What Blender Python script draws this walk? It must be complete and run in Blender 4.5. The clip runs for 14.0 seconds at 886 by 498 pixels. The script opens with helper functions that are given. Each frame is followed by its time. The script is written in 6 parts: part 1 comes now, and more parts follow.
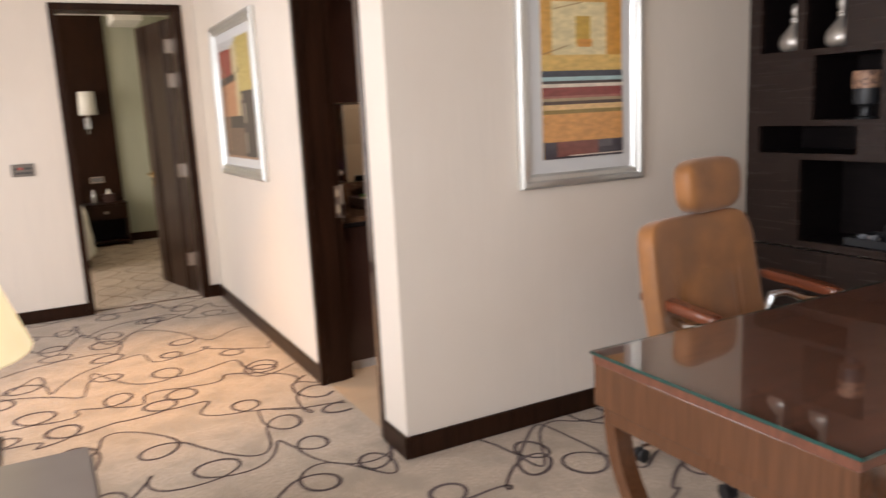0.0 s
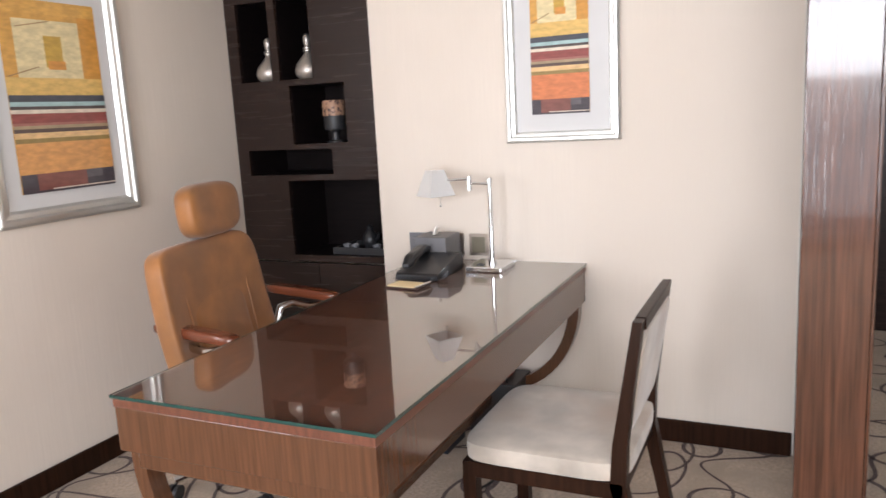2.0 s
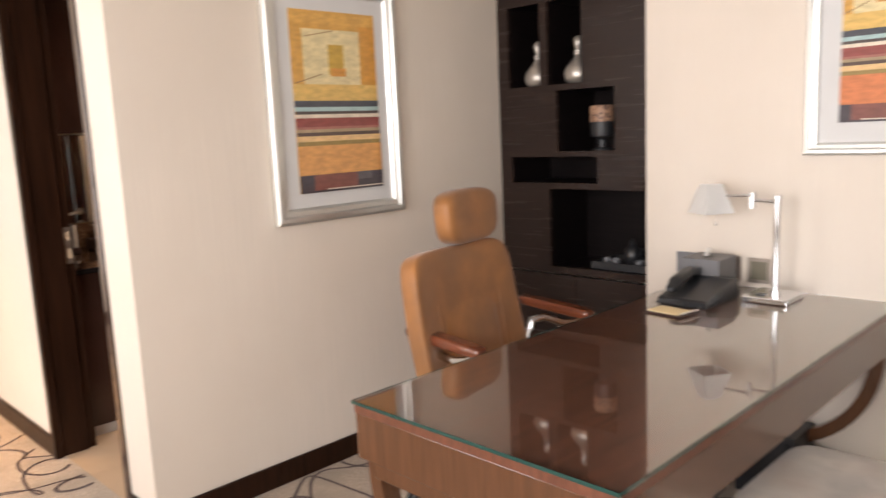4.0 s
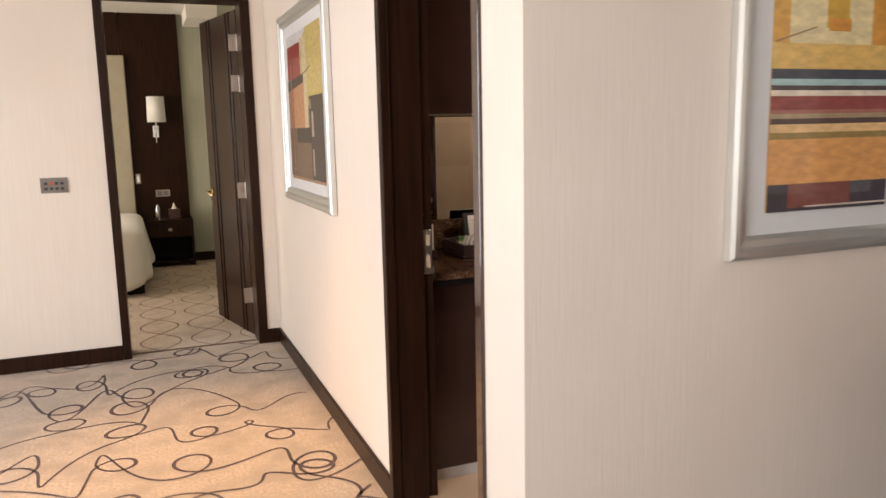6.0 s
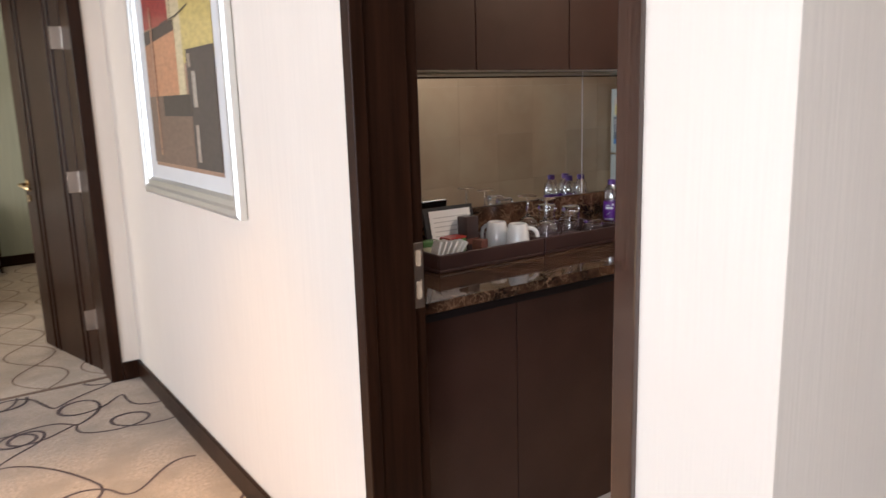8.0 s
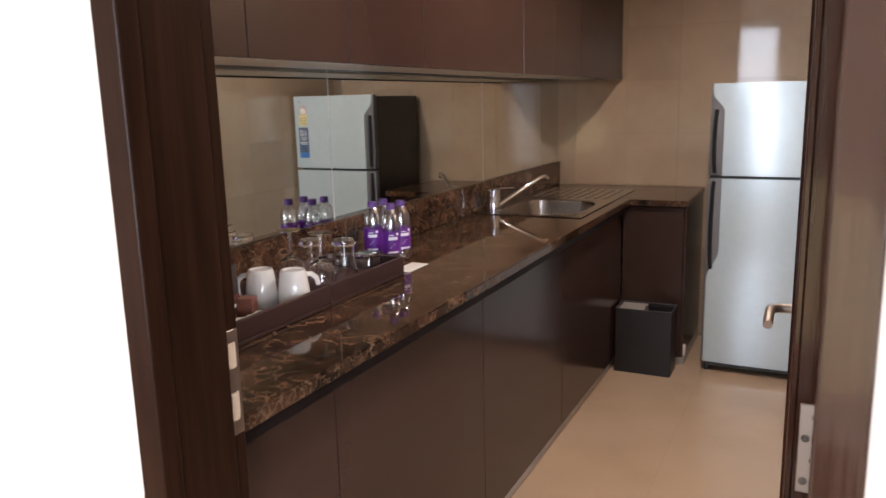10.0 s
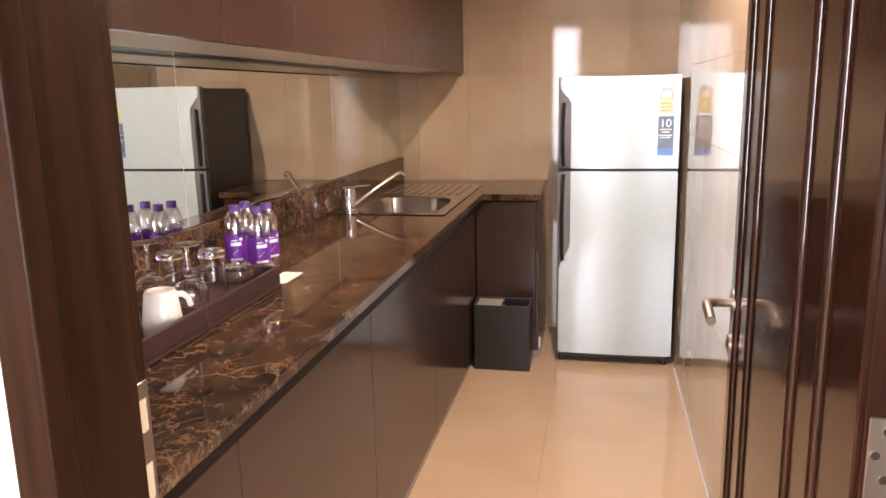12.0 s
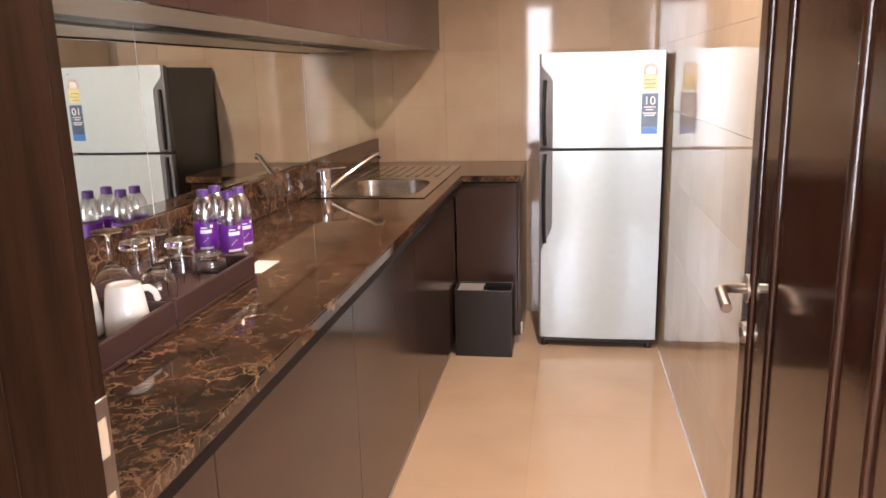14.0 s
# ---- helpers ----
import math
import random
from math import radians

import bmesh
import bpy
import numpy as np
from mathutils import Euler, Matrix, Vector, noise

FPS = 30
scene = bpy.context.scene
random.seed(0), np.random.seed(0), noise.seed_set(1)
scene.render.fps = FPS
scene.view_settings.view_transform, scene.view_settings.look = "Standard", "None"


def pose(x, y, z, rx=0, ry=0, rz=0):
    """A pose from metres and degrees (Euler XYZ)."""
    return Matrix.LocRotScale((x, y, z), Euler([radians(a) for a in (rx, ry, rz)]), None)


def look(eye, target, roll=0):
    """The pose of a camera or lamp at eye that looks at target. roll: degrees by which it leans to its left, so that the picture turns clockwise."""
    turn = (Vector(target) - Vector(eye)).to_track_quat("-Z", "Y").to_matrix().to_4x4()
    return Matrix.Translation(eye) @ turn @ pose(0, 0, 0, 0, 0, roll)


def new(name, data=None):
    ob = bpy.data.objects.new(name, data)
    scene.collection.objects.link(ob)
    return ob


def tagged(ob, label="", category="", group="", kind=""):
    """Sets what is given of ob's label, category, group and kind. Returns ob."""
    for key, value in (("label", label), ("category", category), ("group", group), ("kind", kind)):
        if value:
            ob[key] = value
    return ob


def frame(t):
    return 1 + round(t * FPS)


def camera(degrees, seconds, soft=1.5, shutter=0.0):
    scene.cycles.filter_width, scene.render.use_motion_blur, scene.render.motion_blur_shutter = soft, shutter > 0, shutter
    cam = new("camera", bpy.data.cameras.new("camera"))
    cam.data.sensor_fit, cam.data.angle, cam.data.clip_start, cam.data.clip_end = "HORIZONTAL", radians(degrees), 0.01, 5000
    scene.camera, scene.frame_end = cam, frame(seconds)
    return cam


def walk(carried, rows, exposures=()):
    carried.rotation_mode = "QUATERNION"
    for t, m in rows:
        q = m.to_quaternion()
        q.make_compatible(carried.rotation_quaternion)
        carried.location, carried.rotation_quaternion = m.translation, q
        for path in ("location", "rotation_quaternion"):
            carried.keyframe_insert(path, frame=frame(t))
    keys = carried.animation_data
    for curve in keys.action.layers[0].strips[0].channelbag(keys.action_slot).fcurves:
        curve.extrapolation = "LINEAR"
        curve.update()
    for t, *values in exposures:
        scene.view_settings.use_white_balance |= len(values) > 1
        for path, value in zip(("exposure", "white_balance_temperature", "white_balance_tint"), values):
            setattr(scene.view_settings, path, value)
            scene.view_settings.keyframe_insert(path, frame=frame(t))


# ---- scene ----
cam = camera(60.9, 14.0, shutter=0.4)
PATH = [
    (0, (0.023, 0.236, 1.434), (0.937, 1.978, 1.073), -2.8),
    (0.5, (0.084, 0.279, 1.436), (1.341, 1.794, 1.084), -2.3),
    (1, (0.069, 0.287, 1.435), (1.607, 1.518, 1.087), -2.7),
    (1.5, (0.031, 0.269, 1.429), (1.734, 1.257, 1.08), -2.9),
    (2, (0.004, 0.244, 1.426), (1.785, 1.082, 1.071), -3.1),
    (2.5, (0.0, 0.229, 1.428), (1.812, 0.997, 1.073), -3.3),
    (3, (0.004, 0.227, 1.436), (1.792, 1.055, 1.094), -3.6),
    (3.5, (0.084, 0.254, 1.437), (1.716, 1.368, 1.127), -3.4),
    (4, (0.177, 0.334, 1.428), (1.57, 1.736, 1.121), -2.6),
    (4.2, (0.208, 0.399, 1.425), (1.498, 1.894, 1.108), -2.6),
    (6.3, (0.432, 1.560, 1.440), (1.146, 3.398, 1.128), -1.1),
    (6.5, (0.443, 1.666, 1.436), (1.163, 3.505, 1.118), -1.1),
    (7, (0.455, 1.941, 1.433), (1.224, 3.755, 1.092), -0.9),
    (7.5, (0.412, 2.227, 1.417), (1.349, 3.954, 1.045), -1.2),
    (8, (0.388, 2.456, 1.422), (1.504, 4.069, 1.031), -1.7),
    (8.5, (0.424, 2.675, 1.422), (1.71, 4.155, 1.026), -1.7),
    (9, (0.449, 2.872, 1.406), (1.92, 4.169, 1.018), -1.8),
    (9.2, (0.463, 2.96, 1.408), (2.014, 4.162, 1.021), -1.7),
    (11.5, (0.666, 3.463, 1.397), (2.561, 3.966, 1.0), -1.4),
    (12, (0.664, 3.507, 1.389), (2.582, 3.908, 0.985), -1.2),
    (12.5, (0.663, 3.525, 1.377), (2.59, 3.861, 0.96), -1.0),
    (13, (0.67, 3.53, 1.386), (2.6, 3.825, 0.952), -1.1),
    (13.5, (0.703, 3.555, 1.381), (2.631, 3.843, 0.934), -1.3),
    (14, (0.777, 3.571, 1.371), (2.698, 3.895, 0.92), -1.5),
]
EXPOSURES = [(0, -0.02, 6300, 10), (0.5, 0.18, 6250, 10), (1, 0.26, 6200, 10), (2, 0.27, 6150, 10), (3, 0.29, 6200, 10), (4, 0.22, 6700, 11), (6.3, 0.0, 6350, 10), (8, 0.02, 5700, 8), (9.2, 0.09, 5450, 7), (11.3, 1.34, 6500, 14), (14, 1.36, 6300, 14)]
walk(cam, [(t, look(eye, target, roll)) for t, eye, target, roll in PATH], EXPOSURES)

# ---- world and large lights ----
world = bpy.data.worlds.new("world")
scene.world = world
world.use_nodes = True
wn = world.node_tree
sky = wn.nodes.new("ShaderNodeTexSky")
sky.sky_type, sky.sun_disc = "NISHITA", False
sky.sun_elevation, sky.sun_rotation = radians(50), radians(200)
wn.links.new(sky.outputs["Color"], wn.nodes["Background"].inputs["Color"])
wn.nodes["Background"].inputs["Strength"].default_value = 0.12


def area_lamp(name, eye, target, sx, sy, watts, colour):
    data = bpy.data.lights.new(name, "AREA")
    data.shape, data.size, data.size_y, data.energy, data.color = "RECTANGLE", sx, sy, watts, colour
    ob = new(name, data)
    ob.matrix_world = look(eye, target)
    return ob


def spot_lamp(name, x, y, z, watts, colour, size, blend, radius):
    data = bpy.data.lights.new(name, "SPOT")
    data.energy, data.color, data.spot_size, data.spot_blend, data.shadow_soft_size = watts, colour, radians(size), blend, radius
    ob = new(name, data)
    ob.location = (x, y, z)
    return ob


CEIL = 2.75
WIN_X = -2.6
DAY = (0.97, 0.965, 1.0)
WARM = (1.0, 0.70, 0.40)
KITCHEN_WARM = (1.0, 0.82, 0.68)
area_lamp("window_daylight_main", (WIN_X + 0.12, 1.36, 1.30), (0, 1.36, 0.75), 1.02, 2.0, 100, DAY)
area_lamp("window_daylight_passage", (WIN_X + 0.10, 4.52, 1.30), (0, 4.52, 0.85), 1.36, 2.0, 74, DAY)
area_lamp("window_sky_study", (WIN_X + 0.30, -0.7, 1.95), (0, -0.7, 0.30), 2.4, 0.95, 96, DAY)
area_lamp("window_city_study", (WIN_X + 0.04, -0.7, 0.85), (0, -0.7, 0.85), 2.4, 1.05, 16, DAY)
area_lamp("window_daylight_bedroom", (-2.98, 8.6, 1.6), (0, 8.6, 1.4), 2.4, 1.7, 130, (1.0, 0.86, 0.70))
spot_lamp("downlight_beam_passage", 0.49, 4.65, CEIL - 0.05, 330, (1.0, 0.56, 0.22), 56, 1.0, 0.04)
spot_lamp("downlight_beam_kitchen", 2.9, 3.5, CEIL - 0.30, 68, KITCHEN_WARM, 165, 0.6, 0.05)

# ---- materials ----


def material(name, colour, rough=0.5, metal=0.0, vary=0.12, scale=8.0, stretch=(1, 1, 1), bump=0.0, bump_scale=120.0,
             coat=0.0, second=None, second_scale=2.0, spec=0.5, sheen=0.0, per_object=0.0, rough_vary=0.0, bump_stretch=None, second_stretch=None):
    m = bpy.data.materials.new(name)
    m.use_nodes = True
    nt = m.node_tree
    n, l = nt.nodes, nt.links
    p = n["Principled BSDF"]
    p.inputs["Roughness"].default_value, p.inputs["Metallic"].default_value = rough, metal
    p.inputs["Coat Weight"].default_value, p.inputs["Coat Roughness"].default_value = coat, 0.06
    p.inputs["Specular IOR Level"].default_value, p.inputs["Sheen Weight"].default_value = spec, sheen
    where = n.new("ShaderNodeNewGeometry").outputs["Position"] if per_object else n.new("ShaderNodeTexCoord").outputs["Object"]

    def mapped(st):
        mp = n.new("ShaderNodeMapping")
        mp.inputs["Scale"].default_value = st
        l.new(where, mp.inputs["Vector"])
        return mp.outputs["Vector"]

    def noise_at(sc, st, detail=4):
        t = n.new("ShaderNodeTexNoise")
        t.inputs["Scale"].default_value, t.inputs["Detail"].default_value = sc, detail
        l.new(mapped(st), t.inputs["Vector"])
        return t.outputs["Fac"]

    def ramp(fac, a, b, lo=0.3, hi=0.7):
        r = n.new("ShaderNodeValToRGB")
        r.color_ramp.elements[0].position, r.color_ramp.elements[1].position = lo, hi
        r.color_ramp.elements[0].color, r.color_ramp.elements[1].color = (*a, 1), (*b, 1)
        l.new(fac, r.inputs["Fac"])
        return r.outputs["Color"]

    dark = tuple(c * (1 - vary) for c in colour)
    lite = tuple(min(1, c * (1 + vary)) for c in colour)
    col = ramp(noise_at(scale, stretch), dark, lite)
    if second:
        mx = n.new("ShaderNodeMix")
        mx.data_type = "RGBA"
        l.new(ramp(noise_at(second_scale, second_stretch or stretch, 6), (0, 0, 0), (1, 1, 1), 0.45, 0.62), mx.inputs["Factor"])
        l.new(col, mx.inputs["A"])
        mx.inputs["B"].default_value = (*second, 1)
        col = mx.outputs["Result"]
    if per_object:
        oi = n.new("ShaderNodeObjectInfo")
        hs = n.new("ShaderNodeHueSaturation")
        mr = n.new("ShaderNodeMapRange")
        mr.inputs["To Min"].default_value, mr.inputs["To Max"].default_value = 1 - per_object, 1 + per_object
        l.new(oi.outputs["Random"], mr.inputs["Value"])
        l.new(mr.outputs["Result"], hs.inputs["Value"])
        l.new(col, hs.inputs["Color"])
        col = hs.outputs["Color"]
    l.new(col, p.inputs["Base Color"])
    if rough_vary:
        mr2 = n.new("ShaderNodeMapRange")
        mr2.inputs["To Min"].default_value, mr2.inputs["To Max"].default_value = max(0.02, rough - rough_vary), rough + rough_vary
        l.new(noise_at(scale * 0.6, stretch, 5), mr2.inputs["Value"])
        l.new(mr2.outputs["Result"], p.inputs["Roughness"])
    if bump:
        b = n.new("ShaderNodeBump")
        b.inputs["Strength"].default_value, b.inputs["Distance"].default_value = bump, 0.004
        l.new(noise_at(bump_scale, bump_stretch or stretch, 5), b.inputs["Height"])
        l.new(b.outputs["Normal"], p.inputs["Normal"])
    return m


def veined(name, base, deep, vein, rough, scales=(16.0, 38.0)):
    """Polished stone: cloudy base under a broken net of thin pale veins."""
    m = bpy.data.materials.new(name)
    m.use_nodes = True
    n, l = m.node_tree.nodes, m.node_tree.links
    p = n["Principled BSDF"]
    p.inputs["Roughness"].default_value, p.inputs["Specular IOR Level"].default_value = rough, 0.38
    where = n.new("ShaderNodeTexCoord").outputs["Object"]

    def cloud(scale, detail, vector):
        t = n.new("ShaderNodeTexNoise")
        t.inputs["Scale"].default_value, t.inputs["Detail"].default_value = scale, detail
        t.inputs["Roughness"].default_value = 0.62
        l.new(vector, t.inputs["Vector"])
        return t

    def ramp(fac, lo, hi, a, b):
        r = n.new("ShaderNodeValToRGB")
        r.color_ramp.elements[0].position, r.color_ramp.elements[1].position = lo, hi
        r.color_ramp.elements[0].color, r.color_ramp.elements[1].color = (*a, 1), (*b, 1)
        l.new(fac, r.inputs["Fac"])
        return r.outputs["Color"]

    warp = n.new("ShaderNodeMix")
    warp.data_type, warp.blend_type = "RGBA", "LINEAR_LIGHT"
    warp.inputs["Factor"].default_value = 0.045
    l.new(where, warp.inputs["A"])
    l.new(cloud(18.0, 6, where).outputs["Color"], warp.inputs["B"])
    bent = warp.outputs["Result"]
    col = ramp(cloud(11.0, 8, where).outputs["Fac"], 0.36, 0.64, deep, base)
    for scale, width, strength in ((scales[0], 0.055, 0.85), (scales[1], 0.085, 0.6)):
        vo = n.new("ShaderNodeTexVoronoi")
        vo.feature = "DISTANCE_TO_EDGE"
        vo.inputs["Scale"].default_value = scale
        l.new(bent, vo.inputs["Vector"])
        line = ramp(vo.outputs["Distance"], 0.0, width, (strength,) * 3, (0, 0, 0))
        gap = ramp(cloud(scale * 0.55, 5, bent).outputs["Fac"], 0.44, 0.62, (0, 0, 0), (1, 1, 1))
        mul = n.new("ShaderNodeMath")
        mul.operation = "MULTIPLY"
        l.new(line, mul.inputs[0])
        l.new(gap, mul.inputs[1])
        mx = n.new("ShaderNodeMix")
        mx.data_type = "RGBA"
        l.new(mul.outputs["Value"], mx.inputs["Factor"])
        l.new(col, mx.inputs["A"])
        mx.inputs["B"].default_value = (*vein, 1)
        col = mx.outputs["Result"]
    l.new(col, p.inputs["Base Color"])
    return m


def clear_glass(name, tint=(1, 1, 1), rough=0.0, ior=1.45):
    m = bpy.data.materials.new(name)
    m.use_nodes = True
    p = m.node_tree.nodes["Principled BSDF"]
    p.inputs["Base Color"].default_value = (*tint, 1)
    p.inputs["Transmission Weight"].default_value, p.inputs["Roughness"].default_value, p.inputs["IOR"].default_value = 1.0, rough, ior
    return m


def thin_glass(name, gloss, rough=0.02):
    m = bpy.data.materials.new(name)
    m.use_nodes = True
    n, l = m.node_tree.nodes, m.node_tree.links
    tr, gl, mx = n.new("ShaderNodeBsdfTransparent"), n.new("ShaderNodeBsdfGlossy"), n.new("ShaderNodeMixShader")
    gl.inputs["Roughness"].default_value, mx.inputs["Fac"].default_value = rough, gloss
    l.new(tr.outputs["BSDF"], mx.inputs[1])
    l.new(gl.outputs["BSDF"], mx.inputs[2])
    l.new(mx.outputs["Shader"], n["Material Output"].inputs["Surface"])
    return m


def glowing(name, colour, strength):
    m = material(name, colour, 0.8)
    p = m.node_tree.nodes["Principled BSDF"]
    p.inputs["Emission Color"].default_value, p.inputs["Emission Strength"].default_value = (*colour, 1), strength
    return m


M = {}
M["wall"] = material("cream_wallpaper", (0.72, 0.637, 0.552), 0.75, vary=0.028, scale=150, stretch=(1, 1, 0.025), bump=0.22, bump_scale=170, bump_stretch=(1, 1, 0.04), second=(0.69, 0.606, 0.52), second_scale=1.1, second_stretch=(1, 1, 0.8))
M["wall_plain"] = material("cream_paint", (0.72, 0.67, 0.60), 0.8, vary=0.04, bump=0.08)
M["ceiling"] = material("white_ceiling_paint", (0.74, 0.72, 0.68), 0.9, vary=0.03)
M["sage"] = material("sage_wallpaper", (0.40, 0.41, 0.33), 0.8, vary=0.06, scale=60, stretch=(1, 1, 0.05))
M["carpet"] = material("beige_carpet", (0.49, 0.385, 0.29), 0.95, vary=0.22, scale=70, bump=0.9, bump_scale=420, second=(0.40, 0.315, 0.235), second_scale=5, sheen=0.2)
M["swirl"] = material("brown_carpet_yarn", (0.075, 0.038, 0.033), 0.95, vary=0.35, scale=160, bump=0.9, bump_scale=420, sheen=0.2)
M["swirl_bed"] = material("taupe_carpet_yarn", (0.20, 0.135, 0.10), 0.95, vary=0.3, scale=160, bump=0.9, bump_scale=420)
M["dark_wood"] = material("dark_wenge_veneer", (0.022, 0.009, 0.0048), 0.3, vary=0.35, scale=14, stretch=(6, 6, 0.25), bump=0.06, bump_scale=60, spec=0.13, rough_vary=0.06)
M["door_wood"] = material("polished_wenge_door", (0.038, 0.014, 0.008), 0.07, vary=0.35, scale=12, stretch=(6, 6, 0.25), bump=0.05, bump_scale=50, coat=0.3, rough_vary=0.05)
M["casing_gloss"] = material("lacquered_wenge_casing", (0.036, 0.015, 0.009), 0.14, vary=0.35, scale=26, stretch=(3, 3, 0.1), bump=0.12, bump_scale=34, spec=0.6, coat=0.7)
M["shelf_wood"] = material("grey_brown_veneer", (0.026, 0.0155, 0.0125), 0.26, vary=0.13, spec=0.3, scale=12, stretch=(1, 0.4, 8), bump=0.05, bump_scale=40, rough_vary=0.06)
M["shelf_dark"] = material("near_black_matt", (0.007, 0.0045, 0.0045), 0.5, spec=0.15, vary=0.3, scale=12, stretch=(1, 0.4, 6))
M["desk_wood"] = material("striped_walnut_veneer", (0.095, 0.040, 0.0185), 0.2, vary=0.2, scale=44, stretch=(3, 3, 0.12), bump=0.1, bump_scale=60, coat=0.35, rough_vary=0.05)
M["desk_top"] = material("red_brown_walnut_top", (0.13, 0.045, 0.024), 0.35, vary=0.3, scale=22, stretch=(0.25, 4, 1), coat=0.2)
M["pillar_wood"] = material("glossy_walnut_panel", (0.092, 0.037, 0.020), 0.1, vary=0.45, scale=26, stretch=(3, 3, 0.1), bump=0.35, bump_scale=34, spec=0.55, coat=0.75, rough_vary=0.05)
M["lobby_wood"] = material("dark_lobby_panelling", (0.018, 0.010, 0.009), 0.25, vary=0.3, scale=10, stretch=(1, 0.3, 6), bump=0.05, bump_scale=40, coat=0.08, spec=0.3)
M["cabinet"] = material("brown_gloss_laminate", (0.041, 0.020, 0.015), 0.17, spec=0.4, vary=0.12, scale=5, bump=0.02, bump_scale=30, rough_vary=0.04)
M["beige_lam"] = material("beige_underside_laminate", (0.72, 0.64, 0.52), 0.4, vary=0.05)
M["granite"] = veined("brown_marble", (0.085, 0.040, 0.022), (0.013, 0.007, 0.005), (0.26, 0.16, 0.09), 0.05)
M["tile"] = material("cream_polished_marble", (0.52, 0.385, 0.27), 0.05, vary=0.08, scale=3.5, second=(0.57, 0.45, 0.32), second_scale=2.2, per_object=0.07, rough_vary=0.012)
M["tile_floor"] = material("cream_marble_floor", (0.62, 0.445, 0.30), 0.06, vary=0.07, scale=3.0, second=(0.64, 0.465, 0.32), second_scale=1.6, per_object=0.012, rough_vary=0.03)
M["grout"] = material("pale_grout", (0.52, 0.39, 0.27), 0.8, vary=0.06)
M["mirror"] = material("mirror_silver", (0.80, 0.82, 0.78), 0.015, metal=1.0, vary=0.01)
M["chrome"] = material("chrome", (0.75, 0.76, 0.78), 0.08, metal=1.0, vary=0.02)
M["steel"] = material("brushed_steel", (0.46, 0.43, 0.40), 0.2, metal=1.0, vary=0.05, scale=60, stretch=(1, 8, 1), rough_vary=0.06)
M["satin_silver"] = material("polished_silver_shade", (0.94, 0.93, 0.91), 0.3, metal=0.4, vary=0.03)
M["nickel"] = material("satin_nickel", (0.46, 0.39, 0.33), 0.42, metal=1.0, vary=0.04)
M["brass"] = material("pale_brass", (0.70, 0.55, 0.32), 0.25, metal=1.0, vary=0.04)
M["fridge"] = material("silver_fridge_paint", (0.58, 0.68, 0.73), 0.24, metal=0.2, vary=0.02, scale=30, bump=0.01, coat=0.4)
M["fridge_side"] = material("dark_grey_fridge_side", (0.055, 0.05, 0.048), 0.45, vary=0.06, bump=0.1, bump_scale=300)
M["black"] = material("black_plastic", (0.016, 0.016, 0.018), 0.35, vary=0.1)
M["grey_plastic"] = material("grey_plastic", (0.16, 0.16, 0.17), 0.35, vary=0.06)
M["silver_frame"] = material("silver_leaf_frame", (0.74, 0.74, 0.71), 0.32, metal=0.8, vary=0.015, scale=30)
M["frame_dark"] = material("bronze_frame_edge", (0.24, 0.215, 0.17), 0.4, metal=0.7, vary=0.1)
M["mat_board"] = material("white_mat_board", (0.63, 0.62, 0.61), 0.7, vary=0.02, coat=0.25)
M["leather"] = material("tan_leather", (0.32, 0.13, 0.034), 0.5, vary=0.22, scale=9, bump=0.22, bump_scale=130, second=(0.24, 0.105, 0.035), second_scale=3.5, sheen=0.25, rough_vary=0.08)
M["arm_wood"] = material("mahogany_armrest", (0.16, 0.045, 0.02), 0.22, vary=0.3, scale=20, stretch=(4, 0.3, 4), coat=0.5)
M["seat_fabric"] = material("stained_grey_suede", (0.46, 0.40, 0.335), 0.9, vary=0.28, scale=7, bump=0.25, bump_scale=260, second=(0.42, 0.32, 0.24), second_scale=3, sheen=0.5)
M["desk_glass"] = clear_glass("desk_glass_sheet", (0.97, 1.0, 0.985), 0.0, 1.5)
M["glass_edge"] = material("green_glass_edge", (0.012, 0.05, 0.042), 0.12, vary=0.05, coat=0.5)
M["pane"] = thin_glass("window_pane", 0.05)
M["glass"] = clear_glass("drinking_glass", (1, 1, 1), 0.03, 1.52)
M["bottle"] = thin_glass("clear_bottle_plastic", 0.34, 0.18)
M["purple"] = material("purple_label", (0.14, 0.02, 0.27), 0.4, vary=0.15, scale=20)
M["purple_cap"] = material("purple_cap", (0.085, 0.03, 0.19), 0.4, vary=0.08)
M["white_print"] = material("white_print", (0.8, 0.78, 0.82), 0.5, vary=0.02)
M["china"] = material("white_china", (0.70, 0.66, 0.61), 0.12, vary=0.02, coat=0.3)
M["tray"] = material("dark_brown_leatherette", (0.042, 0.0185, 0.0155), 0.42, vary=0.15, bump=0.12, bump_scale=240)
M["paper"] = material("white_paper", (0.80, 0.76, 0.70), 0.85, vary=0.03)
M["cream_paper"] = material("cream_paper", (0.78, 0.62, 0.36), 0.85, vary=0.05)
M["linen"] = material("white_bed_linen", (0.84, 0.82, 0.80), 0.9, vary=0.03, scale=5, bump=0.15, bump_scale=30)
M["shade"] = material("white_lamp_shade", (0.80, 0.79, 0.77), 0.9, vary=0.03)
M["shade_lit"] = glowing("cream_lit_lamp_shade", (0.95, 0.78, 0.48), 0.55)
M["headboard"] = material("cream_headboard_leather", (0.38, 0.34, 0.26), 0.6, vary=0.06)
M["taupe_table"] = material("taupe_lacquer_table_top", (0.17, 0.14, 0.125), 0.3, vary=0.06)
M["plinth"] = material("pale_grey_plinth", (0.50, 0.46, 0.42), 0.45, vary=0.05)
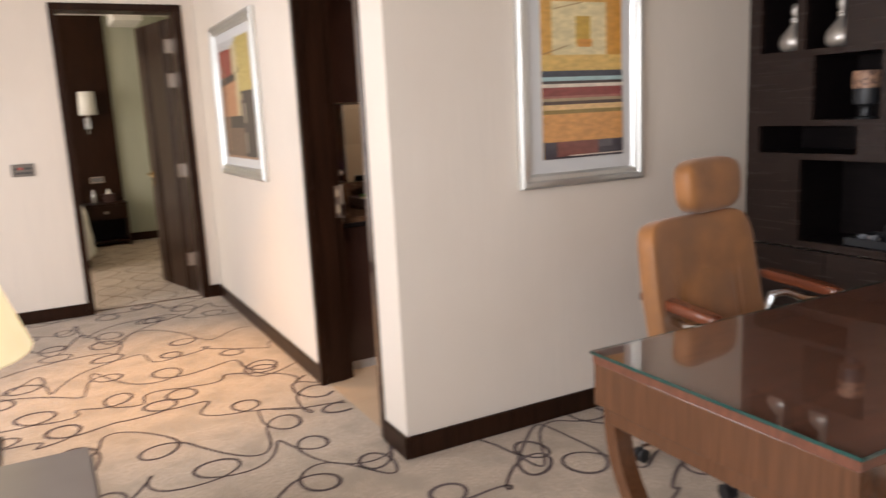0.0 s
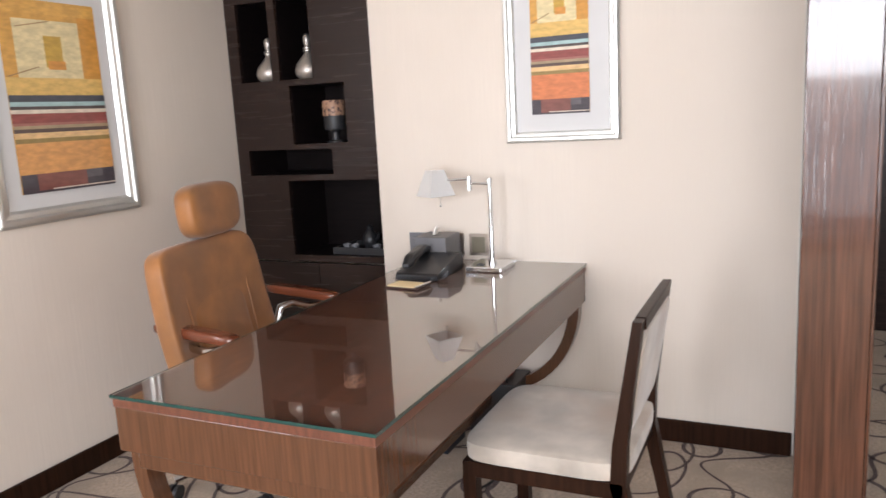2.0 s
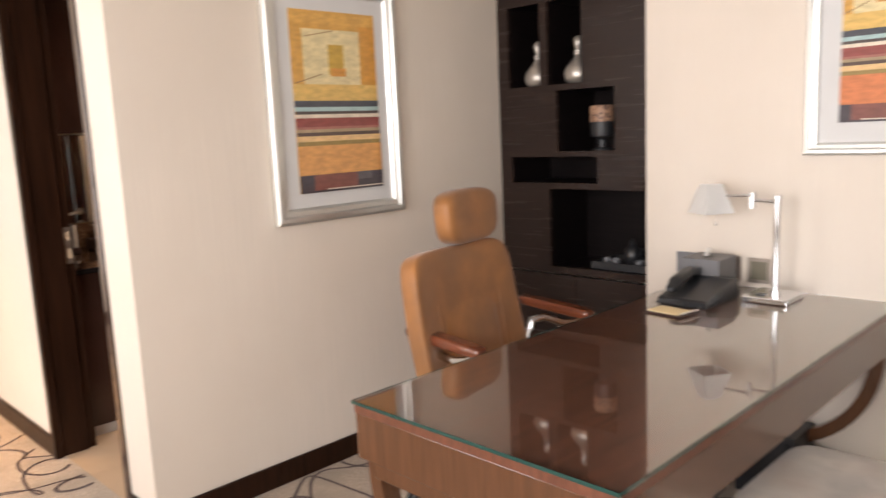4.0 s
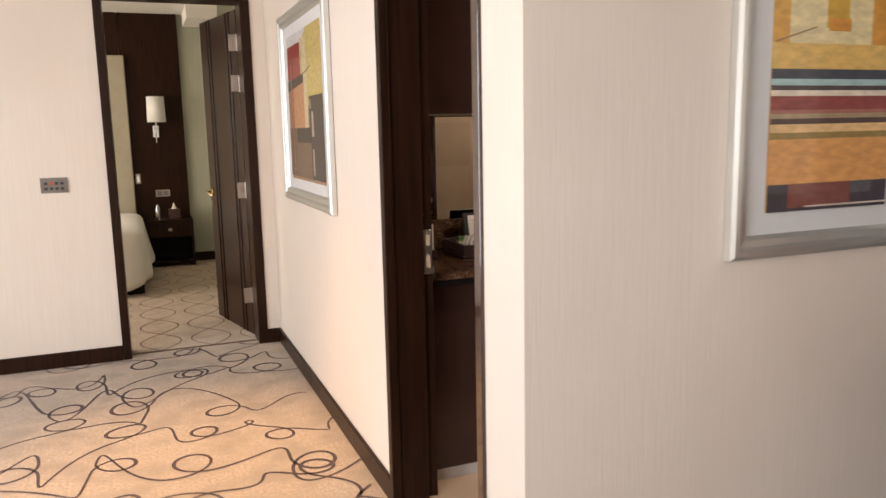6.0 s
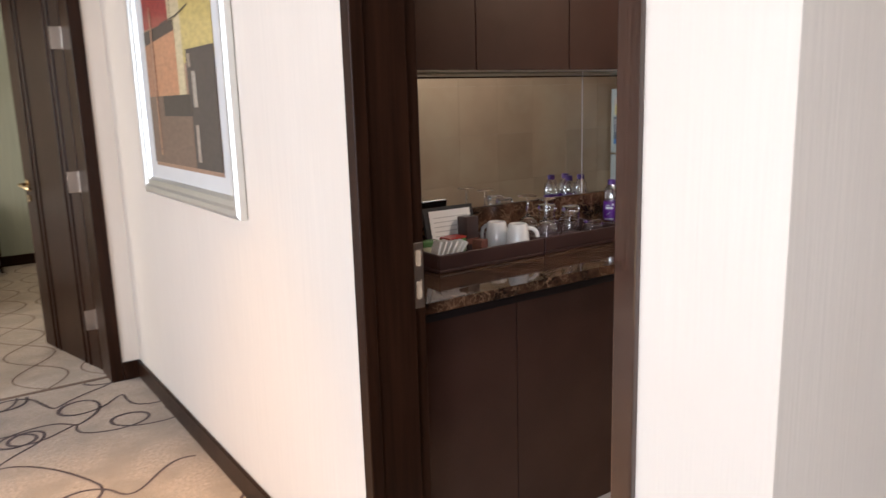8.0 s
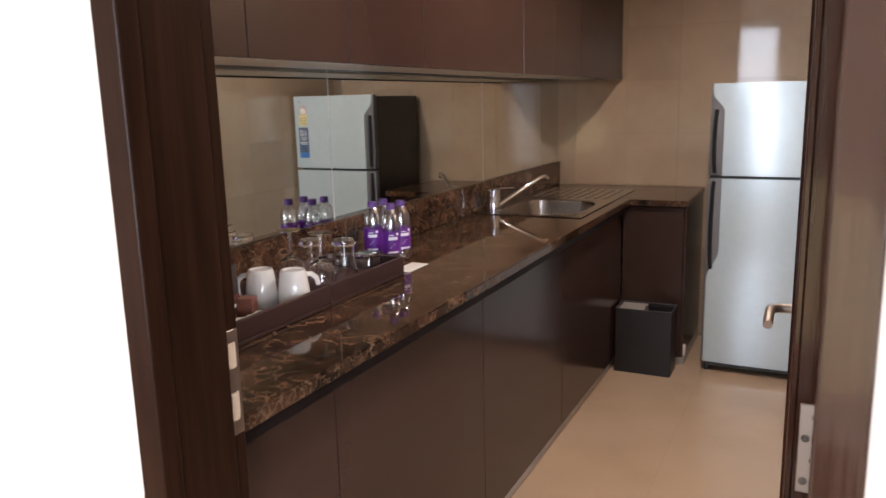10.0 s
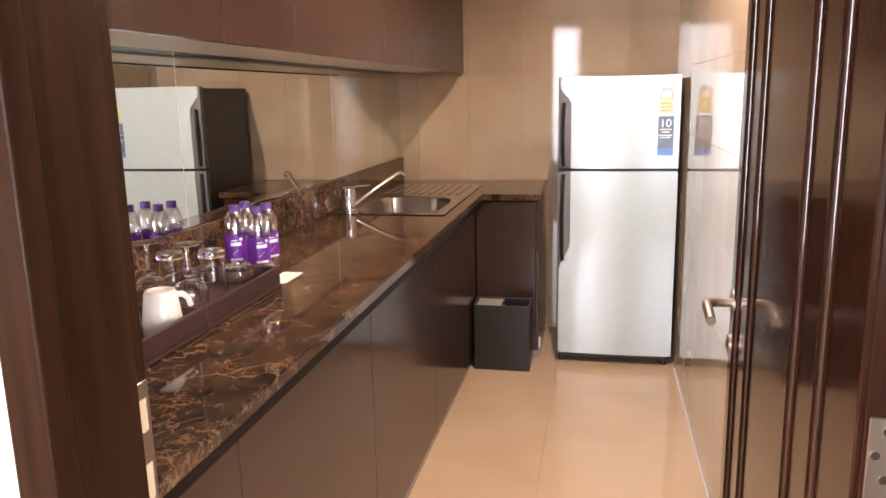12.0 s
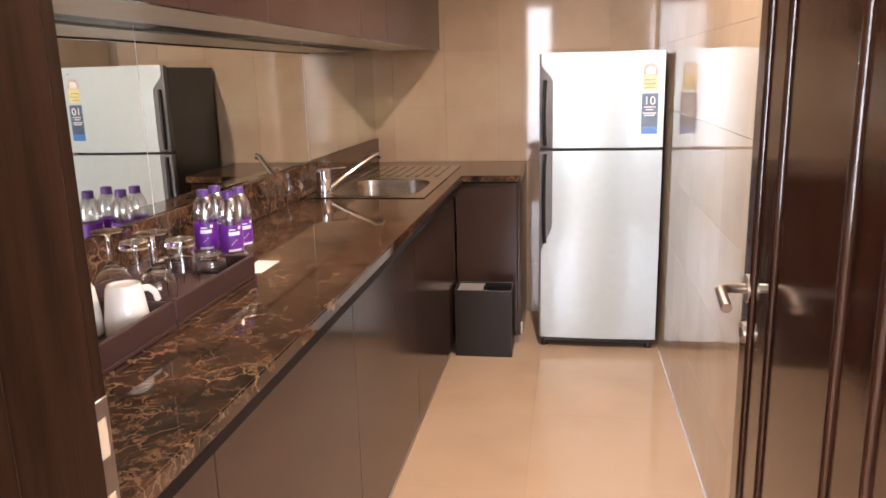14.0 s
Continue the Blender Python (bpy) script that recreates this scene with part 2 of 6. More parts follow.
M["pot_black"] = material("matt_black_ceramic", (0.02, 0.02, 0.022), 0.45, vary=0.1)
M["pattern_gold"] = material("copper_and_cream_pattern", (0.42, 0.24, 0.15), 0.5, vary=0.2, scale=60, second=(0.04, 0.02, 0.02), second_scale=60)
M["vase"] = material("pewter_vase", (0.50, 0.46, 0.42), 0.36, metal=0.8, vary=0.14, scale=60, stretch=(1, 1, 0.1), bump=0.15, bump_scale=90)
M["downlight_glow"] = glowing("warm_downlight", (1.0, 0.78, 0.5), 12.0)
M["ground_out"] = material("hazy_city_ground", (0.16, 0.16, 0.15), 0.9, vary=0.3, scale=0.05)

PAINTS = {}


def paint(r, g, b):
    """Printed ink under picture glass."""
    key = (r, g, b)
    if key not in PAINTS:
        PAINTS[key] = material("print_ink", key, 0.6, vary=0.16, scale=26, stretch=(1, 1, 2.5), coat=0.7)
    return PAINTS[key]


# ---- building helpers ----


def box(bm, x0, x1, y0, y1, z0, z1, bevel=0.0, segs=2):
    vs = [bm.verts.new((x, y, z)) for x in (x0, x1) for y in (y0, y1) for z in (z0, z1)]
    quads = ((0, 1, 3, 2), (4, 6, 7, 5), (0, 4, 5, 1), (2, 3, 7, 6), (0, 2, 6, 4), (1, 5, 7, 3))
    fs = [bm.faces.new([vs[i] for i in q]) for q in quads]
    if bevel:
        edges = list({e for f in fs for e in f.edges})
        bmesh.ops.bevel(bm, geom=edges, offset=bevel, segments=segs, affect="EDGES", profile=0.5)
    return vs


def lathe(bm, cx, cy, profile, segs=24, closed=True):
    """Turn (radius, z) pairs round the upright axis at cx, cy."""
    rings = []
    for r, z in profile:
        rings.append([bm.verts.new((cx + r * math.cos(2 * math.pi * i / segs), cy + r * math.sin(2 * math.pi * i / segs), z)) for i in range(segs)])
    for a, b in zip(rings, rings[1:]):
        for i in range(segs):
            j = (i + 1) % segs
            bm.faces.new((a[i], a[j], b[j], b[i]))
    if closed:
        bm.faces.new(list(reversed(rings[0])))
        bm.faces.new(rings[-1])


def tube(bm, pts, r, segs=10, ry=None):
    """Sweep a round (or oval) section along points."""
    pts = [Vector(p) for p in pts]
    rings = []
    side = None
    for i, p in enumerate(pts):
        d = (pts[min(i + 1, len(pts) - 1)] - pts[max(i - 1, 0)]).normalized()
        if side is None:
            side = d.cross(Vector((0, 0, 1)))
            if side.length < 0.05:
                side = d.cross(Vector((0, 1, 0)))
        side = (side - d * side.dot(d)).normalized()
        up = side.cross(d)
        rings.append([bm.verts.new(p + side * r * math.cos(2 * math.pi * k / segs) + up * (ry or r) * math.sin(2 * math.pi * k / segs)) for k in range(segs)])
    for a, b in zip(rings, rings[1:]):
        for k in range(segs):
            j = (k + 1) % segs
            bm.faces.new((a[k], a[j], b[j], b[k]))
    bm.faces.new(list(reversed(rings[0])))
    bm.faces.new(rings[-1])


def prism(bm, outline, put, depth0, depth1):
    """Extrude a flat outline of (u, v); put(u, v, d) lays it into the room."""
    a = [bm.verts.new(put(u, v, depth0)) for u, v in outline]
    b = [bm.verts.new(put(u, v, depth1)) for u, v in outline]
    bm.faces.new(a)
    bm.faces.new(list(reversed(b)))
    for i in range(len(a)):
        j = (i + 1) % len(a)
        bm.faces.new((a[i], b[i], b[j], a[j]))


def puff(bm, m, sx, sy, sz, power=4.0, nu=28, nv=14, shape=None):
    """A soft cushion: a rounded block of half sizes sx, sy, sz at the pose m."""
    def sp(c):
        return math.copysign(abs(c) ** (2 / power), c)
    rings = []
    for j in range(1, nv):
        v = -math.pi / 2 + math.pi * j / nv
        ring = []
        for i in range(nu):
            u = 2 * math.pi * i / nu
            p = Vector((sx * sp(math.cos(v)) * sp(math.cos(u)), sy * sp(math.cos(v)) * sp(math.sin(u)), sz * sp(math.sin(v))))
            if shape:
                p = shape(p)
            ring.append(bm.verts.new(m @ p))
        rings.append(ring)
    for a, b in zip(rings, rings[1:]):
        for i in range(nu):
            j = (i + 1) % nu
            bm.faces.new((a[i], a[j], b[j], b[i]))
    bm.faces.new(list(reversed(rings[0])))
    bm.faces.new(rings[-1])


def part(name, bm, mat, parent=None, label="", smooth=False):
    bmesh.ops.recalc_face_normals(bm, faces=bm.faces[:])
    me = bpy.data.meshes.new(name)
    bm.to_mesh(me)
    bm.free()
    me.materials.append(mat)
    if smooth:
        for poly in me.polygons:
            poly.use_smooth = True
        me.set_sharp_from_angle(angle=radians(38))
    ob = new(name, me)
    if parent is not None:
        ob.parent = parent
        if parent.type == "EMPTY":
            ob.matrix_parent_inverse = Matrix.Translation(-parent.location)
    if label:
        ob["label"] = label
    return ob


def slab(name, x0, x1, y0, y1, z0, z1, mat, parent=None, bevel=0.0, label=""):
    bm = bmesh.new()
    box(bm, x0, x1, y0, y1, z0, z1, bevel)
    return part(name, bm, mat, parent, label)


def thing(name, x, y, z, label, category, group=""):
    ob = new(name)
    ob.location = (x, y, z)
    ob.empty_display_size = 0.05
    return tagged(ob, label, category, group)


def setting(ob, label, category="wall"):
    return tagged(ob, label, category, kind="structure")


def moved(bm, m, start=0):
    for v in list(bm.verts)[start:]:
        v.co = m @ v.co

# ---- structure ----


def walls(name, boxes, mat, label):
    bm = bmesh.new()
    for b in boxes:
        box(bm, *b)
    return setting(part(name, bm, mat), label)


H1 = CEIL
KD0, KD1, KTOP = 3.175, 4.036, 2.34          # kitchen doorway
BD0, BD1, BTOP = 0.212, 1.144, 2.34          # bedroom doorway
walls("wall_passage", [(1.235, 1.372, KD1, 6.577, 0, H1), (1.372, 1.412, KD1 + 0.013, 6.577, 0, H1)], M["wall"], "cream vertically ribbed wallpaper wall beside the passage")
walls("wall_corner", [(1.235, 1.26, 2.95, KD0, 0, H1), (1.26, 1.45, 2.95, 3.103, 0, H1)], M["wall"], "cream ribbed wallpaper on the projecting wall corner")
walls("wall_lintel", [(1.235, 1.412, KD0, KD1 + 0.013, KTOP, H1), (1.26, 1.45, 3.103, KD0, KTOP, H1)], M["wall"], "cream wallpapered wall above the kitchen doorway")
walls("wall_study", [(1.45, 5.20, 2.95, 3.10, 0, H1)], M["wall"], "cream ribbed wallpaper wall behind the office chair")
walls("wall_desk", [(3.128, 3.62, 0.22, 2.03, 0, H1)], M["wall"], "cream wallpaper wall at the head of the desk")
walls("wall_lobby", [(3.128, 5.05, 0.0, 0.22, 0, H1)], M["wall_plain"], "plain cream wall of the entrance lobby")
walls("wall_closing", [(3.62, 5.20, 0.22, 2.95, 0, H1)], M["wall_plain"], "plain closed wall mass behind the shelves")
walls("wall_south", [(-2.75, 5.20, -2.35, -2.2, 0, H1)], M["wall_plain"], "plain cream wall at the south end")
walls("wall_north", [(-2.6, BD0, 6.577, 6.78, 0, H1), (BD1, 2.05, 6.577, 6.78, 0, H1), (BD0, BD1, 6.577, 6.78, BTOP, H1)],
      M["wall"], "cream wallpaper wall with the bedroom doorway")
walls("wall_west", [(-2.75, -2.6, -2.2, 6.78, 0, 0.155), (-2.75, -2.6, -2.2, 6.78, 2.495, H1), (-2.75, -2.6, -2.2, -1.9, 0.155, 2.495),
                    (-2.75, -2.6, 0.5, 0.85, 0.155, 2.495), (-2.75, -2.6, 1.87, 3.83, 0.155, 2.495), (-2.75, -2.6, 5.2, 6.78, 0.155, 2.495)], M["wall_plain"], "cream window wall")
walls("wall_kitchen_north", [(1.43, 5.20, 4.68, 4.85, 0, H1)], M["grout"], "kitchen wall behind the mirror")
walls("wall_kitchen_east", [(5.06, 5.20, 3.10, 4.68, 0, H1)], M["grout"], "kitchen end wall under the marble tiles")
walls("wall_bedroom_north", [(-3.15, 2.05, 10.47, 10.62, 0, H1)], M["sage"], "sage green bedroom wall")
walls("wall_bedroom_east", [(1.9, 2.05, 6.78, 10.47, 0, H1)], M["sage"], "sage green bedroom side wall")
walls("wall_bedroom_west", [(-3.15, -3.0, 6.78, 10.47, 0, 0.75), (-3.15, -3.0, 6.78, 10.47, 2.45, H1), (-3.15, -3.0, 6.78, 7.4, 0.75, 2.45),
                            (-3.15, -3.0, 9.8, 10.47, 0.75, 2.45), (-3.0, -2.6, 6.68, 6.78, 0, H1)], M["sage"], "sage green bedroom window wall")
walls("wall_end_lobby", [(5.06, 5.20, -2.2, 0.22, 0, H1)], M["shelf_dark"], "dark wood lobby wall")

setting(slab("floor", -2.75, 1.262, -2.35, 6.68, -0.1, 0, M["carpet"]), "beige looped carpet with brown swirls", "floor")
setting(slab("floor_study", 1.262, 5.20, -2.35, 2.95, -0.1, 0, M["carpet"]), "beige carpet with brown swirls under the desk", "floor")
setting(slab("floor_bedroom", -3.15, 2.05, 6.68, 10.62, -0.1, 0, M["carpet"]), "beige bedroom carpet with an ogee lattice", "floor")
floor_kitchen = setting(slab("floor_kitchen", 1.262, 5.20, 2.95, 4.85, -0.1, -0.008, M["grout"]), "cream polished marble kitchen floor", "floor")
setting(slab("ceiling", -2.75, 5.20, -2.35, 6.68, H1, H1 + 0.1, M["ceiling"]), "plain white ceiling", "ceiling")
setting(slab("ceiling_kitchen", 1.43, 5.06, 3.10, 4.68, 2.5, 2.58, M["ceiling"]), "white kitchen ceiling", "ceiling")
setting(slab("ceiling_bedroom", -3.15, 2.05, 6.68, 10.62, H1, H1 + 0.1, M["ceiling"]), "white bedroom ceiling", "ceiling")
setting(slab("ground", -600, 600, -600, 600, -12.4, -12.0, M["ground_out"]), "hazy ground far below the windows", "ground")


def skirting(name, boxes):
    bm = bmesh.new()
    for x0, x1, y0, y1 in boxes:
        box(bm, x0, x1, y0, y1, 0, 0.098, 0.004, 1)
    return setting(part(name, bm, M["dark_wood"], ), "dark stained wooden skirting board", "skirting board")


skirting("baseboard_passage", [(1.219, 1.235, 2.934, KD0), (1.219, 1.235, KD1, 6.561)])
skirting("baseboard_study", [(1.237, 3.238, 2.934, 2.95)])
skirting("baseboard_desk", [(3.112, 3.128, 0.222, 2.03)])
skirting("baseboard_north", [(-2.6, BD0, 6.561, 6.577), (BD1, 1.234, 6.561, 6.577)])
skirting("baseboard_bedroom", [(0.90, 1.9, 10.454, 10.47)])


def window(name, x, y0, y1, z0, z1, bays, label):
    root = setting(thing(name, x, (y0 + y1) / 2, z0, label, "window"), label, "window")
    bm = bmesh.new()
    for k in range(bays + 1):
        y = y0 + (y1 - y0) * k / bays
        box(bm, x - 0.10, x - 0.04, y - 0.025, y + 0.025, z0, z1)
    for z in (z0 + 0.025, z1 - 0.025):
        box(bm, x - 0.097, x - 0.043, y0, y1, z - 0.025, z + 0.025)
    part("window_frame", bm, M["grey_plastic"], root)
    slab("window_sill", x - 0.02, x + 0.06, y0 - 0.04, y1 + 0.04, z0 - 0.03, z0 - 0.002, M["ceiling"], root, 0.004)
    for k in range(bays):
        a, b = y0 + (y1 - y0) * k / bays + 0.025, y0 + (y1 - y0) * (k + 1) / bays - 0.025
        pane = slab("pane", x - 0.073, x - 0.067, a, b, z0 + 0.05, z1 - 0.05, M["pane"], root)
        pane.visible_shadow = False


window("window_1", WIN_X, 0.85, 1.87, 0.155, 2.495, 1, "tall window with daylight sky outside")
window("window_4", WIN_X, 3.83, 5.2, 0.155, 2.495, 2, "wide window with daylight sky outside")
window("window_2", WIN_X, -1.9, 0.5, 0.155, 2.495, 2, "window with daylight sky outside")
window("window_3", -3.0, 7.4, 9.8, 0.75, 2.45, 2, "bedroom window with daylight outside")

# ---- swirling carpet yarn ----


def ribbon(bm, pts, width, z):
    """A flat strip along points; a third coordinate of a point swells it."""
    prev = None
    for i, p in enumerate(pts):
        a, b = pts[max(i - 1, 0)], pts[min(i + 1, len(pts) - 1)]
        d = Vector((b[0] - a[0], b[1] - a[1]))
        if d.length < 1e-6:
            continue
        d.normalize()
        swell = p[2] if len(p) > 2 else 1.0
        w = width * swell * (0.85 + 0.3 * noise.noise(Vector((p[0] * 3, p[1] * 3, 7))))
        side = Vector((-d.y, d.x)) * w / 2
        cur = (bm.verts.new((p[0] + side.x, p[1] + side.y, z)), bm.verts.new((p[0] - side.x, p[1] - side.y, z)))
        if prev:
            bm.faces.new((prev[0], prev[1], cur[1], cur[0]))
        prev = cur


def swirl_line(rng, x, y, length):
    """A pen line that bows from place to place and curls once round at each."""
    knots, end = [], x + length
    while x < end:
        turn = rng.uniform(-1.7, 1.7)
        knots.append((Vector((x, y + rng.uniform(-0.13, 0.13))), Vector((math.cos(turn), math.sin(turn))), rng.choice((-1, 1)),
                      rng.uniform(0.085, 0.140), rng.uniform(0.068, 0.105), rng.uniform(0.6, 1.2)))
        x += rng.uniform(0.30, 0.46)
    out = []
    for (p, t, side, long_half, short_half, bow), (q, u, *_) in zip(knots, knots[1:]):
        drift = long_half * 1.3
        n = Vector((-t.y, t.x)) * side
        for i in range(36):
            th = 2 * math.pi * i / 36
            c = p + n * short_half + t * (long_half * math.sin(th) + drift * i / 36) - n * short_half * math.cos(th)
            out.append(Vector((c.x, c.y, 0.9 + 0.3 * math.sin(th / 2) ** 2)))
        for i in range(22):
            f = i / 22
            h00, h10, h01, h11 = 2 * f**3 - 3 * f**2 + 1, f**3 - 2 * f**2 + f, -2 * f**3 + 3 * f**2, f**3 - f**2
            c = (p + t * drift) * h00 + t * bow * h10 + q * h01 + u * bow * h11
            out.append(Vector((c.x, c.y, 0.9 - 0.12 * math.sin(math.pi * f))))
    return out


def inside_living(p):
    return -2.58 < p.x and -2.15 < p.y and ((p.x < 1.245 and p.y < 6.66) or (p.y < 2.94 and p.x < 5.04)) and not (2.5 < p.x and 0.0 < p.y < 0.22)


rng = random.Random(11)
bm = bmesh.new()
for k in range(25):
    y = -2.3 + k * 0.37
    ends = 5.1 if y < 3.1 else 1.5
    pts = swirl_line(rng, -2.8 + rng.uniform(-0.4, 0.1), y, ends + 3.2)
    run = []
    for p in pts:
        if inside_living(p):
            run.append(p)
        else:
            if len(run) > 6:
                ribbon(bm, run, 0.0185, 0.0016 + 0.0001 * (k % 5))
            run = []
    if len(run) > 6:
        ribbon(bm, run, 0.0185, 0.0016 + 0.0001 * (k % 5))
tagged(part("carpet_swirls", bm, M["swirl"]), "brown curling yarn lines woven into beige carpet", "carpet pattern", kind="stuff")

bm = bmesh.new()
for k in range(-6, 6):
    for sgn in (-1, 1):
        base = k * 0.34
        pts = []
        for j in range(0, 300):
            y = 6.69 + j * 0.0125
            x = 0.45 + base + sgn * 0.135 * math.sin((y - 6.69) * math.pi / 0.46 + (k % 2) * math.pi)
            if y < 10.44 and -2.9 < x < 1.85:
                pts.append(Vector((x, y)))
        if len(pts) > 3:
            ribbon(bm, pts, 0.011, 0.0016 + 0.0002 * (sgn + 1))
tagged(part("carpet_lattice", bm, M["swirl_bed"]), "taupe ogee lattice lines woven into bedroom carpet", "carpet pattern", kind="stuff")

# ---- doorways ----


def doorway_x(name, x0, x1, y0, y1, top, face, label):
    """A lined doorway in a wall that runs along y; the frame stands a little proud."""
    root = setting(thing(name, (x0 + x1) / 2, (y0 + y1) / 2, 0, label, "door frame"), label, "door frame")
    slab("jamb", x0 - 0.018, 1.252, y1 - 0.043, y1, 0, top - face, M["dark_wood"], root, 0.003)
    slab("reveal", 1.2525, 1.372, y1 - 0.030, y1, 0, top - face, M["dark_wood"], root, 0.002)
    slab("jamb", x0 - 0.010, 1.262, y0, y0 + 0.043, 0, top - face, M["casing_gloss"], root, 0.003, "glossy lacquered casing")
    slab("head", x0 - 0.010, x1, y0, y1, top - face, top, M["dark_wood"], root, 0.003)
    return root


door_1 = doorway_x("door_1", 1.235, 1.372, KD0, KD1, KTOP, 0.046, "dark wenge kitchen door frame")
slab("rebate_jamb", 1.3725, 1.412, KD1 - 0.014, KD1 + 0.012, 0, KTOP - 0.03, M["dark_wood"], door_1, 0.002)
slab("rebate_jamb", 1.2625, 1.452, 3.104, 3.196, 0, KTOP - 0.047, M["dark_wood"], door_1, 0.002)
slab("rebate_head", 1.372, 1.412, 3.198, KD1 - 0.014, KTOP - 0.046, KTOP - 0.016, M["dark_wood"], door_1, 0.002)
bm = bmesh.new()
box(bm, 1.376, 1.408, KD1 - 0.0175, KD1 - 0.014, 0.90, 1.07, 0.001, 1)
box(bm, 1.370, 1.376, KD1 - 0.0200, KD1 - 0.0145, 0.99, 1.05, 0.001, 1)
strike = part("strike_plate", bm, M["nickel"], door_1, "worn steel strike plate", True)
slab("keeper_hole", 1.384, 1.400, KD1 - 0.0185, KD1 - 0.0172, 1.01, 1.05, M["grout"], strike)
slab("keeper_hole", 1.384, 1.400, KD1 - 0.0185, KD1 - 0.0172, 0.925, 0.97, M["grout"], strike)

door_2 = setting(thing("door_2", 0.68, 6.68, 0, "dark wenge bedroom door frame", "door frame"), "dark wenge bedroom door frame", "door frame")
slab("jamb", BD0, BD0 + 0.05, 6.565, 6.79, 0, BTOP - 0.05, M["dark_wood"], door_2, 0.003)
slab("jamb", BD1 - 0.062, BD1, 6.565, 6.79, 0, BTOP - 0.05, M["dark_wood"], door_2, 0.003)
slab("head", BD0, BD1, 6.565, 6.79, BTOP - 0.05, BTOP, M["dark_wood"], door_2, 0.003)
slab("threshold", BD0 + 0.05, BD1 - 0.062, 6.665, 6.69, 0.0, 0.004, M["swirl_bed"], door_2)


def panel_door(name, m, width, height, thick, label, groove_u, lever_mat, lever_z, lever_len, wood):
    """A leaf hinged at m's origin: u along the leaf, v away from its shown face, w up."""
    hx, hy = m.translation.x, m.translation.y
    root = thing(name, hx, hy, 0, label, "door")

    def leaf_part(nm, boxes, mat, bevel=0.002, parent=None, lab=""):
        bm = bmesh.new()
        for b in boxes:
            box(bm, *b, bevel, 1)
        moved(bm, m)
        return part(nm, bm, mat, parent or root, lab)
    zs, cuts = 0.006, [0.0, *groove_u, width]
    leaf_part("leaf_core", [(0, width, -thick, -0.006, zs, height)], wood)
    for a, b in zip(cuts, cuts[1:]):
        leaf_part("stave", [(a + (0.011 if a else 0.0), b - (0.011 if b < width else 0.0), -0.0065, 0, zs, height)], wood, 0.0055)
    for g in groove_u:
        bm = bmesh.new()
        tube(bm, [(g, -0.001, zs), (g, -0.001, height / 2), (g, -0.001, height)], 0.0085, 16)
        moved(bm, m)
        part("bead", bm, wood, root, "half-round bead", True)
    # lever on both faces
    u0 = width - 0.062
    for sgn, face in ((1, 0.0), (-1, -thick)):
        bm = bmesh.new()
        tube(bm, [(u0, face, lever_z), (u0, face + sgn * 0.009, lever_z)], 0.026, 20)
        moved(bm, m)
        rose = part("rose", bm, lever_mat, root, "round metal rose", True)
        bm = bmesh.new()
        pts = [(u0, face, lever_z), (u0, face + sgn * 0.035, lever_z)]
        pts += [(u0 - 0.018 * math.sin(a), face + sgn * (0.045 + 0.012 * math.sin(a)), lever_z) for a in (0.4, 0.8, 1.2)]
        pts += [(u0 - 0.03 - k * lever_len / 5, face + sgn * (0.058 - 0.0), lever_z - 0.003 * k) for k in range(5)]
        if lever_len > 0.1:
            pts += [(u0 - 0.03 - lever_len, face + sgn * 0.052, lever_z - 0.018), (u0 - 0.028 - lever_len, face + sgn * 0.040, lever_z - 0.022)]
        tube(bm, pts, 0.0095, 12)
        moved(bm, m)
        part("lever", bm, lever_mat, rose, "", True)
        bm = bmesh.new()
        tube(bm, [(u0, face, lever_z - 0.085), (u0, face + sgn * 0.012, lever_z - 0.085)], 0.02, 16)
        moved(bm, m)
        esc = part("keyhole_rose", bm, lever_mat, root, "", True)
        bm = bmesh.new()
        tube(bm, [(u0, face + sgn * 0.0125, lever_z - 0.085), (u0, face + sgn * 0.014, lever_z - 0.085)], 0.009, 12)
        moved(bm, m)
        part("cylinder", bm, M["black"], esc, "", True)
    return root


# kitchen door, standing fully open along the tiled wall
kleaf = Matrix.Translation((1.460, 3.240, 0)) @ Matrix.Rotation(radians(-0.2), 4, "Z")
kitchen_door = panel_door("kitchen_door", kleaf, 0.78, 2.28, 0.040, "open polished wenge door with vertical grooves beside tiles",
                          (0.138, 0.263, 0.570, 0.698), M["nickel"], 0.975, 0.075, M["door_wood"])


def hinge(parent, x, y, z, along_x=True):
    bm = bmesh.new()
    if along_x:
        box(bm, x - 0.055, x, y, y + 0.003, z - 0.055, z + 0.055, 0.001, 1)
    else:
        box(bm, x, x + 0.003, y - 0.055, y, z - 0.055, z + 0.055, 0.001, 1)
    tube(bm, [(x, y + 0.004, z - 0.056), (x, y + 0.004, z + 0.056)], 0.007, 10)
    h = part("hinge", bm, M["nickel"], parent, "brushed steel butt hinge", True)
    bm = bmesh.new()
    for k in range(4):
        zz = z - 0.04 + k * 0.0267
        off = 0.018 if k % 2 else 0.036
        if along_x:
            tube(bm, [(x - off, y + 0.003, zz), (x - off, y + 0.0042, zz)], 0.005, 8)
        else:
            tube(bm, [(x - 0.0012, y - off, zz), (x, y - off, zz)], 0.005, 8)
    part("screw", bm, M["steel"], h)


